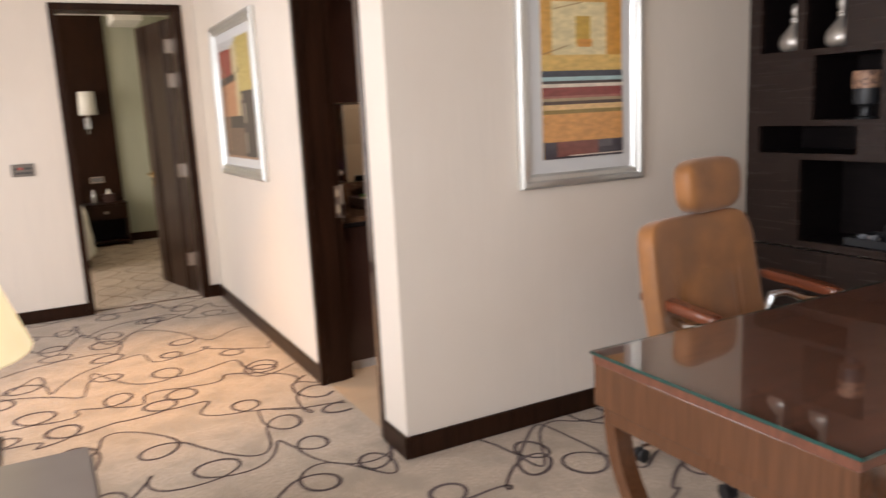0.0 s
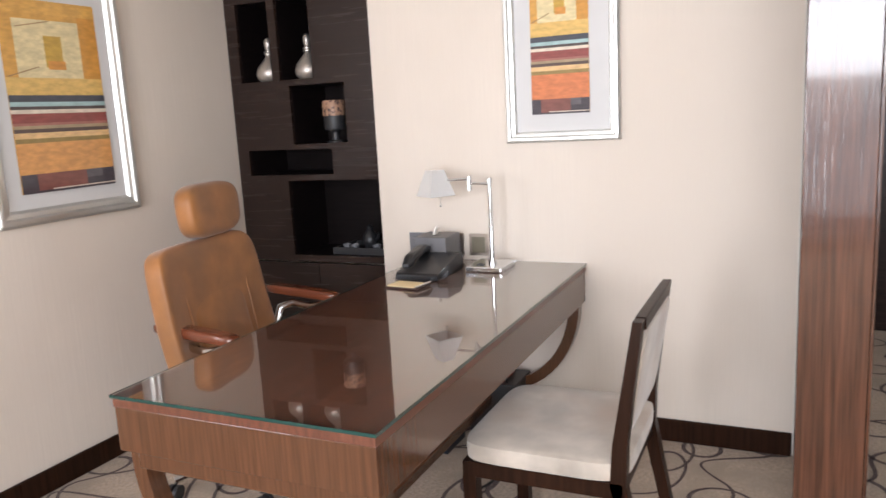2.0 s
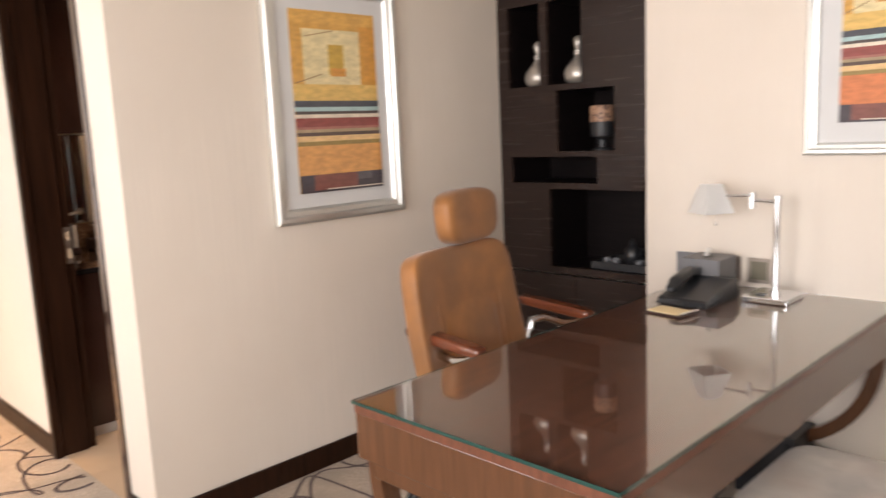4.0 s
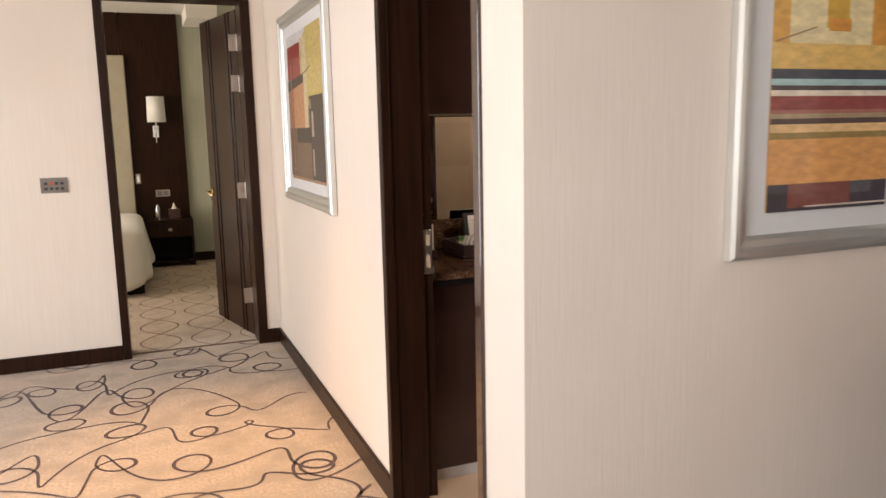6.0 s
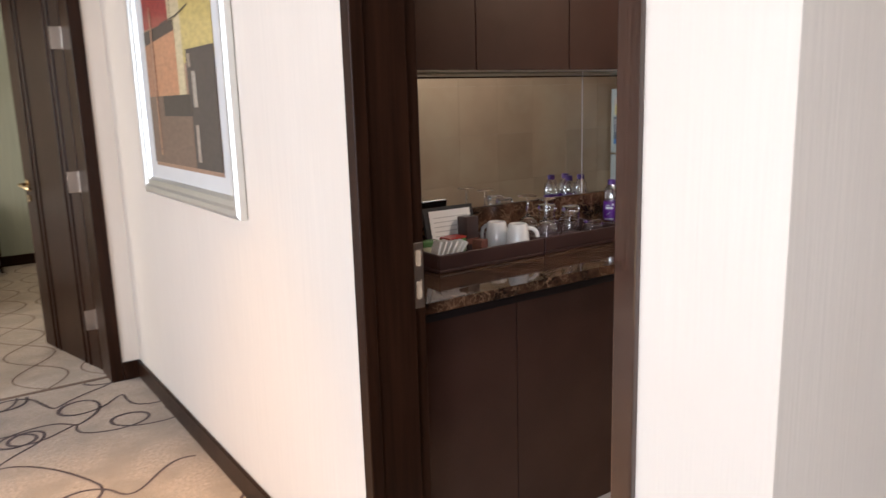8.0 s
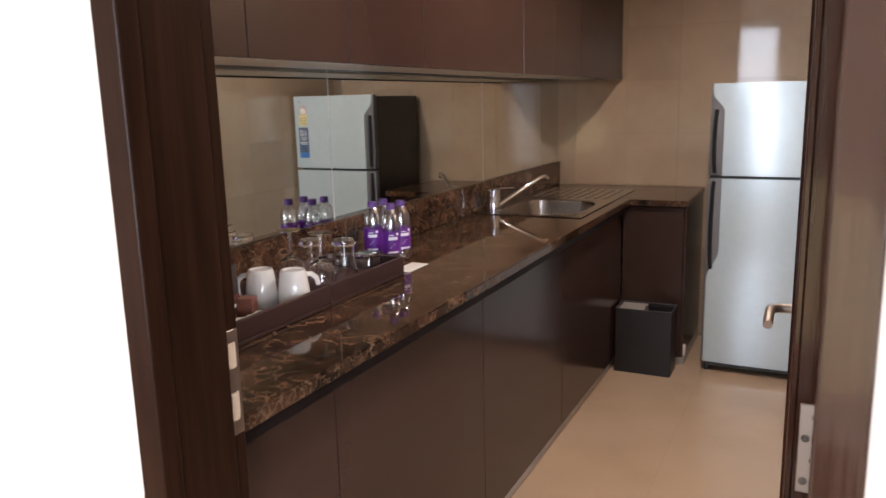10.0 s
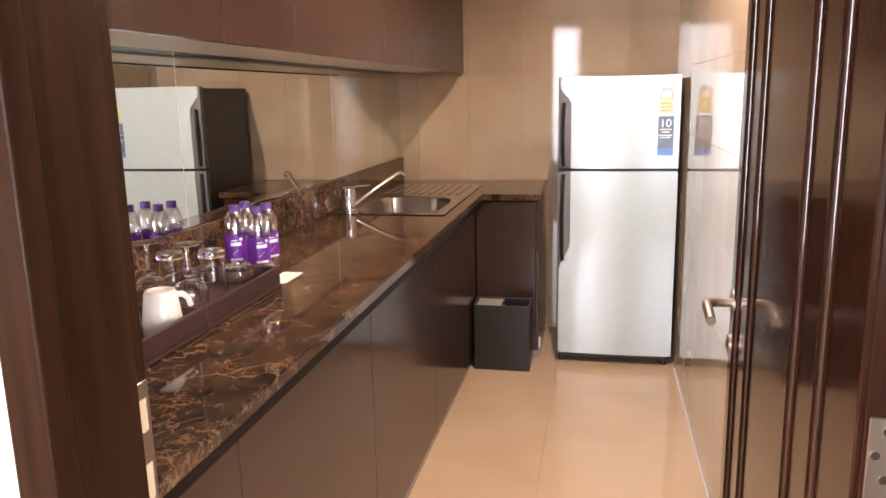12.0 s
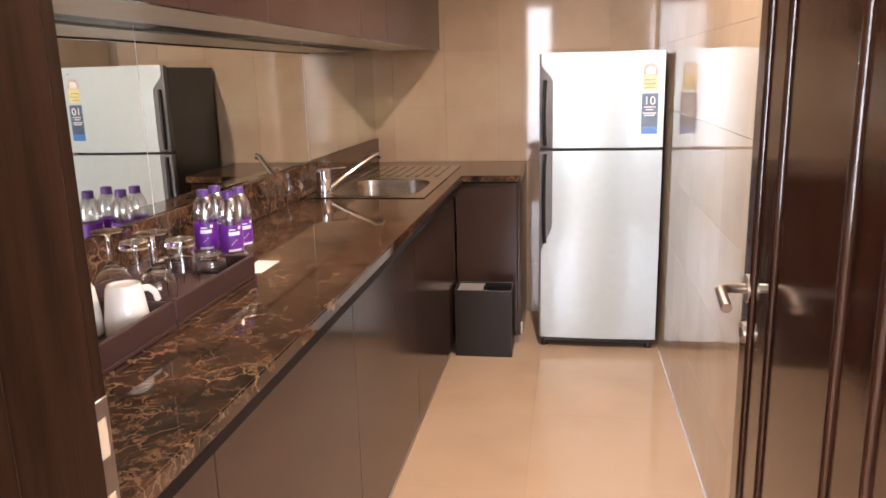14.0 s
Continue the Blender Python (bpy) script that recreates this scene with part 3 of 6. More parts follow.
def edge_hinge(parent, x, y0, y1, z):
    """A hinge leaf let into the door's edge, its barrel at the jamb."""
    bm = bmesh.new()
    box(bm, x - 0.003, x - 0.0002, y0 + 0.004, y1, z - 0.055, z + 0.055, 0.001, 1)
    h = part("hinge", bm, M["nickel"], parent, "brushed steel butt hinge")
    for k in range(5):
        bm = bmesh.new()
        tube(bm, [(x - 0.006, y0 - 0.001, z - 0.055 + 0.022 * k + 0.001), (x - 0.006, y0 - 0.001, z - 0.055 + 0.022 * (k + 1))], 0.0065, 12)
        part("knuckle", bm, M["nickel"], h, "", True)
    for k in range(4):
        yy = y0 + (0.011 if k % 2 else 0.021)
        bm = bmesh.new()
        tube(bm, [(x - 0.003, yy, z - 0.04 + 0.0267 * k), (x - 0.0042, yy, z - 0.04 + 0.0267 * k)], 0.0048, 12)
        part("screw", bm, M["steel"], h, "", True)


for z in (0.30, 1.0, 1.95, 2.12):
    edge_hinge(kitchen_door, 1.460, 3.2005, 3.229, z)
bleaf = Matrix.Translation((1.081, 6.80, 0)) @ Matrix.Rotation(radians(103.0), 4, "Z")
bedroom_door = panel_door("bedroom_door", bleaf, 0.78, 2.27, 0.045, "open dark panelled wooden bedroom door with pale brass lever",
                          (0.14, 0.20, 0.56, 0.62), M["brass"], 1.0, 0.11, M["dark_wood"])
for z in (0.30, 1.05, 1.78, 2.05):
    hinge(bedroom_door, 1.081, 6.793, z, True)

# ---- pictures ----


def picture(name, put, w, h, art, frame_w, label):
    """put(u, v, d): u to the viewer's right, v up, d out of the wall, from the frame's lower left corner."""
    c = put(w / 2, 0, 0)
    root = thing(name, c[0], c[1], c[2], label, "picture")
    fw, fd = frame_w, 0.034
    bm = bmesh.new()
    prof = ((0.0, 0.004), (0.0, 0.026), (0.18, fd), (0.42, fd), (0.55, 0.026), (0.82, 0.024), (1.0, 0.012), (1.0, 0.004))
    rings = []
    for q, d in prof:
        o = q * fw
        rings.append([bm.verts.new(put(u, v, d)) for u, v in ((o, o), (w - o, o), (w - o, h - o), (o, h - o))])
    for i in range(len(rings)):
        a, b = rings[i], rings[(i + 1) % len(rings)]
        for k in range(4):
            j = (k + 1) % 4
            bm.faces.new((a[k], a[j], b[j], b[k]))
    part("picture_frame", bm, M["silver_frame"], root, "stepped silver frame")
    bm = bmesh.new()
    prism(bm, ((0.003, 0.003), (w - 0.003, 0.003), (w - 0.003, h - 0.003), (0.003, h - 0.003)), put, 0.0015, 0.0045)
    part("backing", bm, M["frame_dark"], root)
    bm = bmesh.new()
    i = fw - 0.003
    prism(bm, ((i, i), (w - i, i), (w - i, h - i), (i, h - i)), put, 0.005, 0.010)
    mount = part("mount", bm, M["mat_board"], root, "white mount board")
    au, av, aw, ah, strokes = art
    for n, (rgb, poly) in enumerate(strokes):
        bm = bmesh.new()
        d = 0.0102 + 0.0003 * n
        prism(bm, [(au + x * aw, av + y * ah) for x, y in poly], put, d, d + 0.0003)
        part("printed_shape", bm, paint(*rgb), mount)
    return root


def rect(x0, x1, y0, y1, skew=0.0):
    return ((x0, y0), (x1, y0 + skew), (x1, y1 + skew), (x0, y1))


STRIPES = [
    ((0.62, 0.33, 0.07), rect(0, 1, 0.0, 1.0)),
    ((0.66, 0.36, 0.08), rect(0.0, 1.0, 0.93, 1.0)),
    ((0.60, 0.28, 0.045), rect(0.80, 1.0, 0.56, 0.93)),
    ((0.68, 0.44, 0.13), rect(0.0, 1.0, 0.51, 0.60)),
    ((0.70, 0.58, 0.32), rect(0.13, 0.80, 0.60, 0.90)),
    ((0.52, 0.32, 0.05), rect(0.42, 0.60, 0.655, 0.82)),
    ((0.62, 0.27, 0.05), rect(0.44, 0.62, 0.645, 0.69)),
    ((0.35, 0.20, 0.08), ((0.16, 0.855), (0.50, 0.895), (0.50, 0.90), (0.16, 0.86))),
    ((0.30, 0.17, 0.07), ((0.02, 0.60), (0.34, 0.655), (0.34, 0.66), (0.02, 0.606))),
    ((0.055, 0.06, 0.075), rect(0, 1, 0.475, 0.51)),
    ((0.36, 0.50, 0.50), rect(0, 1, 0.452, 0.475)),
    ((0.07, 0.05, 0.045), rect(0, 1, 0.435, 0.452)),
    ((0.72, 0.62, 0.50), rect(0, 1, 0.415, 0.435)),
    ((0.26, 0.06, 0.05), rect(0, 1, 0.365, 0.415)),
    ((0.34, 0.13, 0.10), rect(0, 1, 0.352, 0.366)),
    ((0.36, 0.27, 0.16), rect(0, 1, 0.335, 0.352)),
    ((0.09, 0.055, 0.045), rect(0, 1, 0.315, 0.335)),
    ((0.72, 0.47, 0.22), rect(0, 1, 0.285, 0.315)),
    ((0.28, 0.19, 0.06), rect(0, 1, 0.262, 0.285)),
    ((0.64, 0.31, 0.10), rect(0, 1, 0.10, 0.262)),
    ((0.055, 0.045, 0.055), rect(0, 1, 0.0, 0.10)),
    ((0.20, 0.07, 0.055), rect(0.16, 0.68, 0.012, 0.10)),
    ((0.10, 0.09, 0.10), rect(0.68, 0.86, 0.055, 0.10)),
    ((0.70, 0.60, 0.50), rect(0.3, 1.0, 0.012, 0.018)),
]
STRIPES_RED = [(((0.60, 0.19, 0.07) if abs(c[0] - 0.64) < 0.005 and c[2] == 0.10 else c), p) for c, p in STRIPES]
BLOCKS = [
    ((0.34, 0.20, 0.13), rect(0, 1, 0, 1)),
    ((0.52, 0.40, 0.13), rect(0.50, 1.0, 0.50, 1.0)),
    ((0.30, 0.045, 0.035), rect(0.0, 0.46, 0.70, 0.93)),
    ((0.62, 0.60, 0.58), ((0.0, 0.93), (0.46, 0.93), (0.62, 1.0), (0.0, 1.0))),
    ((0.60, 0.50, 0.30), rect(0.42, 0.60, 0.36, 0.95)),
    ((0.54, 0.42, 0.14), rect(0.60, 1.0, 0.56, 1.0)),
    ((0.50, 0.24, 0.12), rect(0.16, 0.50, 0.36, 0.66)),
    ((0.36, 0.17, 0.09), rect(0.0, 0.16, 0.36, 0.66)),
    ((0.045, 0.03, 0.028), ((0.0, 0.62), (0.50, 0.66), (0.50, 0.71), (0.0, 0.69))),
    ((0.045, 0.035, 0.035), rect(0.64, 1.0, 0.02, 0.56)),
    ((0.16, 0.10, 0.07), rect(0.0, 0.66, 0.02, 0.36)),
    ((0.03, 0.024, 0.024), rect(0.24, 0.66, 0.26, 0.36)),
    ((0.40, 0.34, 0.28), rect(0.70, 0.75, 0.30, 0.46)),
    ((0.36, 0.30, 0.25), rect(0.70, 0.74, 0.05, 0.22)),
    ((0.30, 0.24, 0.19), rect(0.66, 0.70, 0.48, 0.54)),
    ((0.06, 0.045, 0.04), ((0.30, 0.70), (0.55, 0.715), (0.72, 0.745), (0.72, 0.752), (0.55, 0.722), (0.30, 0.707))),
    ((0.12, 0.07, 0.05), rect(0.47, 0.475, 0.72, 0.92)),
    ((0.44, 0.24, 0.15), rect(0.13, 0.15, 0.06, 0.80)),
]
picture("framed_picture", lambda u, v, d: (1.235 - d, 5.928 - u, 1.06 + v), 1.165, 1.03, (0.165, 0.125, 0.84, 0.775, BLOCKS), 0.07,
        "framed abstract print of red yellow and brown blocks")
picture("framed_picture", lambda u, v, d: (1.828 + u, 2.95 - d, 1.08 + v), 0.686, 0.985, (0.128, 0.12, 0.442, 0.742, STRIPES), 0.062,
        "framed abstract print of orange fields and dark stripes")
picture("framed_picture", lambda u, v, d: (3.128 - d, 1.368 - u, 1.282 + v), 0.486, 0.86, (0.114, 0.115, 0.246, 0.62, STRIPES_RED), 0.045,
        "narrow framed abstract print of orange and dark stripes")

# ---- desk ----
DX0, DX1, DY0, DY1, DZ = 1.302, 3.122, 1.037, 1.824, 0.76
desk = thing("desk", 2.2, 1.43, 0, "walnut veneered writing desk with glass top and arched legs", "desk")
slab("tabletop", DX0 + 0.004, DX1, DY0 + 0.004, DY1 - 0.004, DZ - 0.034, DZ - 0.009, M["desk_top"], desk, 0.002)
glass_top = slab("glass_top", DX0, DX1, DY0, DY1, DZ - 0.0085, DZ, M["desk_glass"], desk, 0.0, "clear glass sheet with green edge")
glass_top.visible_shadow = False
bm = bmesh.new()
for b in ((DX0 - 0.0006, DX0 + 0.0006, DY0, DY1), (DX0, DX1, DY0 - 0.0006, DY0 + 0.0006), (DX0, DX1, DY1 - 0.0006, DY1 + 0.0006)):
    box(bm, *b, DZ - 0.0088, DZ - 0.0002)
part("glass_edge", bm, M["glass_edge"], glass_top, "green polished glass edge")
slab("front_apron", DX0 + 0.006, DX0 + 0.03, DY0 + 0.006, DY1 - 0.006, DZ - 0.155, DZ - 0.034, M["desk_wood"], desk, 0.002)
slab("lower_rail", DX0 + 0.022, DX0 + 0.045, DY0 + 0.05, DY1 - 0.05, DZ - 0.205, DZ - 0.155, M["desk_wood"], desk, 0.003)
for y0 in (DY0 + 0.006, DY1 - 0.03):
    slab("side_apron", DX0 + 0.03, DX1 - 0.005, y0, y0 + 0.024, DZ - 0.165, DZ - 0.034, M["desk_wood"], desk, 0.002)
slab("back_apron", DX1 - 0.03, DX1 - 0.005, DY0 + 0.03, DY1 - 0.03, DZ - 0.165, DZ - 0.034, M["desk_wood"], desk, 0.002)


def arch(bm, x0, x1, cy, cz, ry, rz, a0, a1, thick, n=26):
    """A bent wooden bow in the y-z plane."""
    rows = []
    for i in range(n + 1):
        a = a0 + (a1 - a0) * i / n
        c, s = math.cos(a), math.sin(a)
        inner, outer = (cy + (ry - thick) * c, cz + (rz - thick) * s), (cy + ry * c, cz + rz * s)
        rows.append([bm.verts.new((x, q[0], q[1])) for x in (x0, x1) for q in (inner, outer)])
    for a, b in zip(rows, rows[1:]):
        for i, j in ((0, 1), (1, 3), (3, 2), (2, 0)):
            bm.faces.new((a[i], a[j], b[j], b[i]))
    bm.faces.new((rows[0][0], rows[0][1], rows[0][3], rows[0][2]))
    bm.faces.new((rows[-1][0], rows[-1][2], rows[-1][3], rows[-1][1]))


cyd = (DY0 + DY1) / 2
for x0 in (DX0 + 0.03, DX1 - 0.085):
    bm = bmesh.new()
    arch(bm, x0, x0 + 0.055, cyd, DZ - 0.165, 0.378, 0.415, math.pi, 2 * math.pi, 0.045)
    bow = part("leg_bow", bm, M["desk_wood"], desk, "bent wooden bow leg", True)
    bm = bmesh.new()
    arch(bm, x0, x0 + 0.055, cyd, 0.0, 0.378, 0.190, 0.0, math.pi, 0.045)
    part("foot_bow", bm, M["desk_wood"], desk, "bent wooden foot bow", True)
slab("stretcher", DX0 + 0.085, DX1 - 0.085, cyd - 0.02, cyd + 0.02, 0.165, 0.205, M["desk_wood"], desk, 0.004)


# ---- things on the desk ----
lx, ly = 2.965, 1.405
lamp = thing("desk_lamp", lx, ly, DZ, "chrome swing-arm desk lamp with folded metal shade", "lamp")
slab("base", lx - 0.10, lx + 0.085, ly - 0.075, ly + 0.085, DZ + 0.001, DZ + 0.022, M["chrome"], lamp, 0.003)
slab("switch", lx - 0.06, lx - 0.03, ly + 0.02, ly + 0.05, DZ + 0.0222, DZ + 0.025, M["black"], lamp)
bm = bmesh.new()
lathe(bm, lx, ly, ((0.017, DZ + 0.022), (0.017, DZ + 0.034), (0.0095, DZ + 0.036), (0.0095, DZ + 0.37), (0.013, DZ + 0.371), (0.013, DZ + 0.386), (0.006, DZ + 0.388)), 16)
part("pole", bm, M["chrome"], lamp, "", True)
bm = bmesh.new()
tube(bm, [(lx, ly, DZ + 0.362), (lx, ly + 0.088, DZ + 0.366)], 0.006, 10)
part("arm", bm, M["chrome"], lamp, "", True)
bm = bmesh.new()
lathe(bm, lx, ly + 0.092, ((0.011, DZ + 0.335), (0.011, DZ + 0.395)), 14)
part("elbow", bm, M["chrome"], lamp, "", True)
bm = bmesh.new()
tube(bm, [(lx, ly + 0.092, DZ + 0.384), (lx - 0.01, ly + 0.19, DZ + 0.380)], 0.006, 10)
part("arm", bm, M["chrome"], lamp, "", True)
sx, sy, st, sb = lx - 0.02, ly + 0.243, DZ + 0.425, DZ + 0.315
bm = bmesh.new()
top = [bm.verts.new((sx + a * 0.030, sy + b * 0.030, st)) for a, b in ((-1, -1), (1, -1), (1, 1), (-1, 1))]
bot = [bm.verts.new((sx + a * 0.062, sy + b * 0.062, sb)) for a, b in ((-1, -1), (1, -1), (1, 1), (-1, 1))]
for k in range(4):
    j = (k + 1) % 4
    bm.faces.new((top[k], top[j], bot[j], bot[k]))
bm.faces.new(top)
moved(bm, Matrix.Translation((sx, sy, 0)) @ Matrix.Rotation(radians(-34), 4, "Z") @ Matrix.Translation((-sx, -sy, 0)))
shade = part("shade", bm, M["satin_silver"], lamp, "folded polished metal shade")
mod = shade.modifiers.new("thickness", "SOLIDIFY")
mod.thickness = 0.003
bm = bmesh.new()
tube(bm, [(sx, sy - 0.02, st - 0.02), (sx, sy - 0.02, sb - 0.035)], 0.002, 6)
lathe(bm, sx, sy - 0.02, ((0.003, sb - 0.05), (0.006, sb - 0.045), (0.003, sb - 0.033)), 10)
part("pull_cord", bm, M["chrome"], lamp, "", True)

tb = thing("tissue_box", 3.0, 1.665, DZ, "grey leather tissue box on the glass desk", "tissue box")
slab("box_body", 2.915, 3.075, 1.60, 1.755, DZ + 0.001, DZ + 0.135, material("grey_leatherette", (0.15, 0.145, 0.15), 0.5, bump=0.1), tb, 0.004)
bm = bmesh.new()
lathe(bm, 0, 0, ((0.03, 0.0), (0.03, 0.0015)), 20)
moved(bm, Matrix.Translation((2.99, 1.675, DZ + 0.1352)) @ Matrix.Diagonal((1, 0.6, 1, 1)))
part("slot", bm, M["black"], tb)
bm = bmesh.new()
puff(bm, Matrix.Translation((2.99, 1.68, DZ + 0.152)) @ Matrix.Rotation(0.3, 4, "X"), 0.02, 0.008, 0.022, 2.4, 12, 8)
part("tissue", bm, M["paper"], tb, "white tissue tip", True)

phone = thing("telephone", 2.80, 1.625, DZ, "black desk telephone with coiled cord on glass desk", "telephone")
bm = bmesh.new()
prism(bm, ((-0.13, 0.0), (0.13, 0.0), (0.13, 0.07), (0.09, 0.072), (-0.12, 0.026), (-0.13, 0.02)), lambda u, v, d: (2.80 + u, 1.625 + d, DZ + 0.002 + v), -0.095, 0.095)
part("phone_body", bm, M["black"], phone)
bm = bmesh.new()
hs = Matrix.Translation((2.80, 1.685, DZ + 0.075)) @ Matrix.Rotation(radians(-11), 4, "Y")
puff(bm, hs, 0.115, 0.026, 0.016, 3.5, 20, 10, lambda p: Vector((p.x, p.y, p.z + 0.012 - 0.9 * (0.115 - abs(p.x)) * 0.0 - 0.014 * (1 if abs(p.x) > 0.07 else 0))))
part("handset", bm, M["black"], phone, "", True)
bm = bmesh.new()
prism(bm, rect(-0.06, 0.06, 0.0, 0.002), lambda u, v, d: (2.81 + u, 1.60 + d, DZ + 0.052 + 0.215 * u + v), -0.05, 0.03)
part("keypad", bm, M["grey_plastic"], phone, "row of grey keys")
slab("badge", 2.688, 2.70, 1.60, 1.635, DZ + 0.027, DZ + 0.030, M["grey_plastic"], phone)
bm = bmesh.new()
coil = []
for k in range(150):
    a = k * 0.9
    u = k / 149
    coil.append((2.662 - 0.006 + 0.25 * max(0, u - 0.62), 1.72 - 0.20 * min(u, 0.8) / 0.8 + 0.004 * math.cos(a), DZ + 0.008 + 0.004 * math.sin(a) + 0.05 * max(0, u - 0.75)))
tube(bm, coil, 0.0022, 5)
part("coiled_cord", bm, M["black"], phone, "", True)

pad = thing("note_pad", 2.56, 1.615, DZ, "yellow notepad in brown leather holder with pen", "notepad")
padm = Matrix.Translation((2.565, 1.612, DZ + 0.001)) @ Matrix.Rotation(radians(-6), 4, "Z")
for nm, b, mt in (("holder", (-0.05, 0.05, -0.075, 0.075, 0, 0.006), M["tray"]), ("sheets", (-0.043, 0.043, -0.055, 0.068, 0.0062, 0.010), M["cream_paper"])):
    bm = bmesh.new()
    box(bm, *b, 0.001, 1)
    moved(bm, padm)
    part(nm, bm, mt, pad)
bm = bmesh.new()
tube(bm, [(-0.045, -0.066, 0.011), (0.06, -0.07, 0.011)], 0.004, 8)
moved(bm, padm)
part("pen", bm, M["chrome"], pad, "", True)


def wall_plate(name, put, w, h, cells, mat, label, category):
    c = put(0, 0, 0)
    root = thing(name, c[0], c[1], c[2], label, category)
    bm = bmesh.new()
    prism(bm, rect(-w / 2, w / 2, -h / 2, h / 2), put, 0.0005, 0.009)
    part("plate", bm, mat, root)
    for u0, u1, v0, v1, mt in cells:
        bm = bmesh.new()
        prism(bm, rect(u0, u1, v0, v1), put, 0.0092, 0.0115)
        part("button", bm, mt, root)
    return root


wall_plate("data_socket", lambda u, v, d: (3.128 - d, 1.835 - u, 0.835 + v), 0.09, 0.09, [(-0.01, 0.03, -0.028, 0.028, M["black"]), (-0.032, -0.016, -0.02, 0.02, M["grey_plastic"])],
           M["grey_plastic"], "grey data socket on the wall behind the desk", "socket")
wall_plate("wall_socket", lambda u, v, d: (3.128 - d, 1.53 - u, 0.83 + v), 0.09, 0.10, [(-0.032, 0.032, -0.036, 0.036, material("bronze_socket", (0.26, 0.23, 0.17), 0.35, metal=0.5))],
           M["nickel"], "bronze power socket on the wall behind the lamp", "socket")
wall_plate("wall_socket", lambda u, v, d: (3.128 - d, 1.65 - u, 0.83 + v), 0.09, 0.10, [(-0.032, 0.032, -0.036, 0.036, M["grey_plastic"])],
           M["nickel"], "power socket half hidden by the tissue box", "socket")
kp = wall_plate("wall_keypad", lambda u, v, d: (-0.09 + u, 6.577 - d, 1.151 + v), 0.150, 0.092,
                [(-0.055 + 0.03 * (i % 4), -0.036 + 0.03 * (i % 4), -0.028 + 0.032 * (i // 4), -0.012 + 0.032 * (i // 4), M["black"] if i != 5 else paint(0.55, 0.05, 0.03)) for i in range(8)],
                material("bronze_keypad", (0.17, 0.145, 0.125), 0.4, metal=0.3), "bronze light keypad with small red display", "switch")

# ---- office chair ----
cx, cy0 = 2.455, 2.30
oc = thing("office_chair", cx, cy0, 0, "tan leather high-back office chair with headrest and wooden arms", "office chair")
yaw = Matrix.Rotation(radians(9), 4, "Z")
back = Matrix.Translation((2.355, 2.430, 0.672)) @ yaw @ Matrix.Rotation(radians(-11), 4, "X")


def back_shape(p):
    t = (p.z + 0.30) / 0.60
    wide = 1.02 - 0.07 * max(0, t) ** 2
    wing = -0.030 * (abs(p.x) / 0.33) ** 3
    return Vector((p.x * wide - 0.07 * p.z, p.y + wing + 0.012 * math.sin(t * 5), p.z))


bm = bmesh.new()
puff(bm, back, 0.350, 0.052, 0.300, 7.0, 60, 32, back_shape)
br = part("backrest", bm, M["leather"], oc, "padded tan leather backrest", True)
bm = bmesh.new()
puff(bm, back @ Matrix.Translation((0, -0.036, -0.10)), 0.185, 0.019, 0.185, 6, 32, 12)
part("back_panel", bm, M["leather"], br, "stitched centre panel", True)
for s in (-1, 1):
    bm = bmesh.new()
    pts = [back @ Vector((s * (0.205 + 0.02 * k / 8), -0.056 - 0.004 * (k / 8), -0.27 + 0.06 * k)) for k in range(9)]
    tube(bm, pts, 0.0035, 6)
    part("seam", bm, M["leather"], br, "", True)
bm = bmesh.new()
head = Matrix.Translation((2.425, 2.468, 1.083)) @ yaw @ Matrix.Rotation(radians(-4), 4, "X")
puff(bm, head, 0.183, 0.062, 0.112, 3.6, 44, 24, lambda p: Vector((p.x * (1.0 + 0.3 * p.z), p.y - 0.02 * (p.x / 0.183) ** 2, p.z)))
part("headrest", bm, M["leather"], oc, "rounded tan leather headrest", True)
slab("headrest_stem", 2.38, 2.47, 2.485, 2.50, 0.95, 1.06, M["chrome"], oc, 0.003)
bm = bmesh.new()
puff(bm, Matrix.Translation((cx - 0.02, 2.19, 0.46)), 0.275, 0.25, 0.055, 6, 40, 14, lambda p: Vector((p.x, p.y, p.z - 0.03 * max(0, -p.y / 0.25) ** 3)))
part("seat", bm, M["leather"], oc, "padded tan leather seat", True)
bm = bmesh.new()
puff(bm, back @ Matrix.Translation((-0.341, -0.020, 0.16)), 0.010, 0.012, 0.018, 6, 10, 8)
part("tag", bm, M["black"], oc)
for s in (-1, 1):
    ax = cx + (0.325 if s > 0 else -0.360)
    bm = bmesh.new()
    puff(bm, Matrix.Translation((ax, cy0 - 0.02, 0.655)) @ Matrix.Rotation(radians(4), 4, "X"), 0.036, 0.195, 0.021, 5, 24, 12)
    arm = part("armrest", bm, M["arm_wood"], oc, "polished mahogany armrest", True)
    bm = bmesh.new()
    tube(bm, [(ax, cy0 - 0.17, 0.625), (ax, cy0 - 0.14, 0.60), (ax, cy0 - 0.07, 0.585), (ax, cy0 + 0.03, 0.60), (ax - s * 0.02, cy0 + 0.09, 0.58), (ax - s * 0.05, cy0 + 0.10, 0.50), (ax - s * 0.12, cy0 + 0.08, 0.43)], 0.012, 10, 0.018)
    part("arm_bracket", bm, M["chrome"], arm, "polished chrome bracket", True)
bm = bmesh.new()
bx, by = 2.31, 2.24
lathe(bm, bx, by, ((0.028, 0.09), (0.028, 0.26), (0.018, 0.262), (0.018, 0.40)), 16)
part("gas_column", bm, M["black"], oc, "", True)
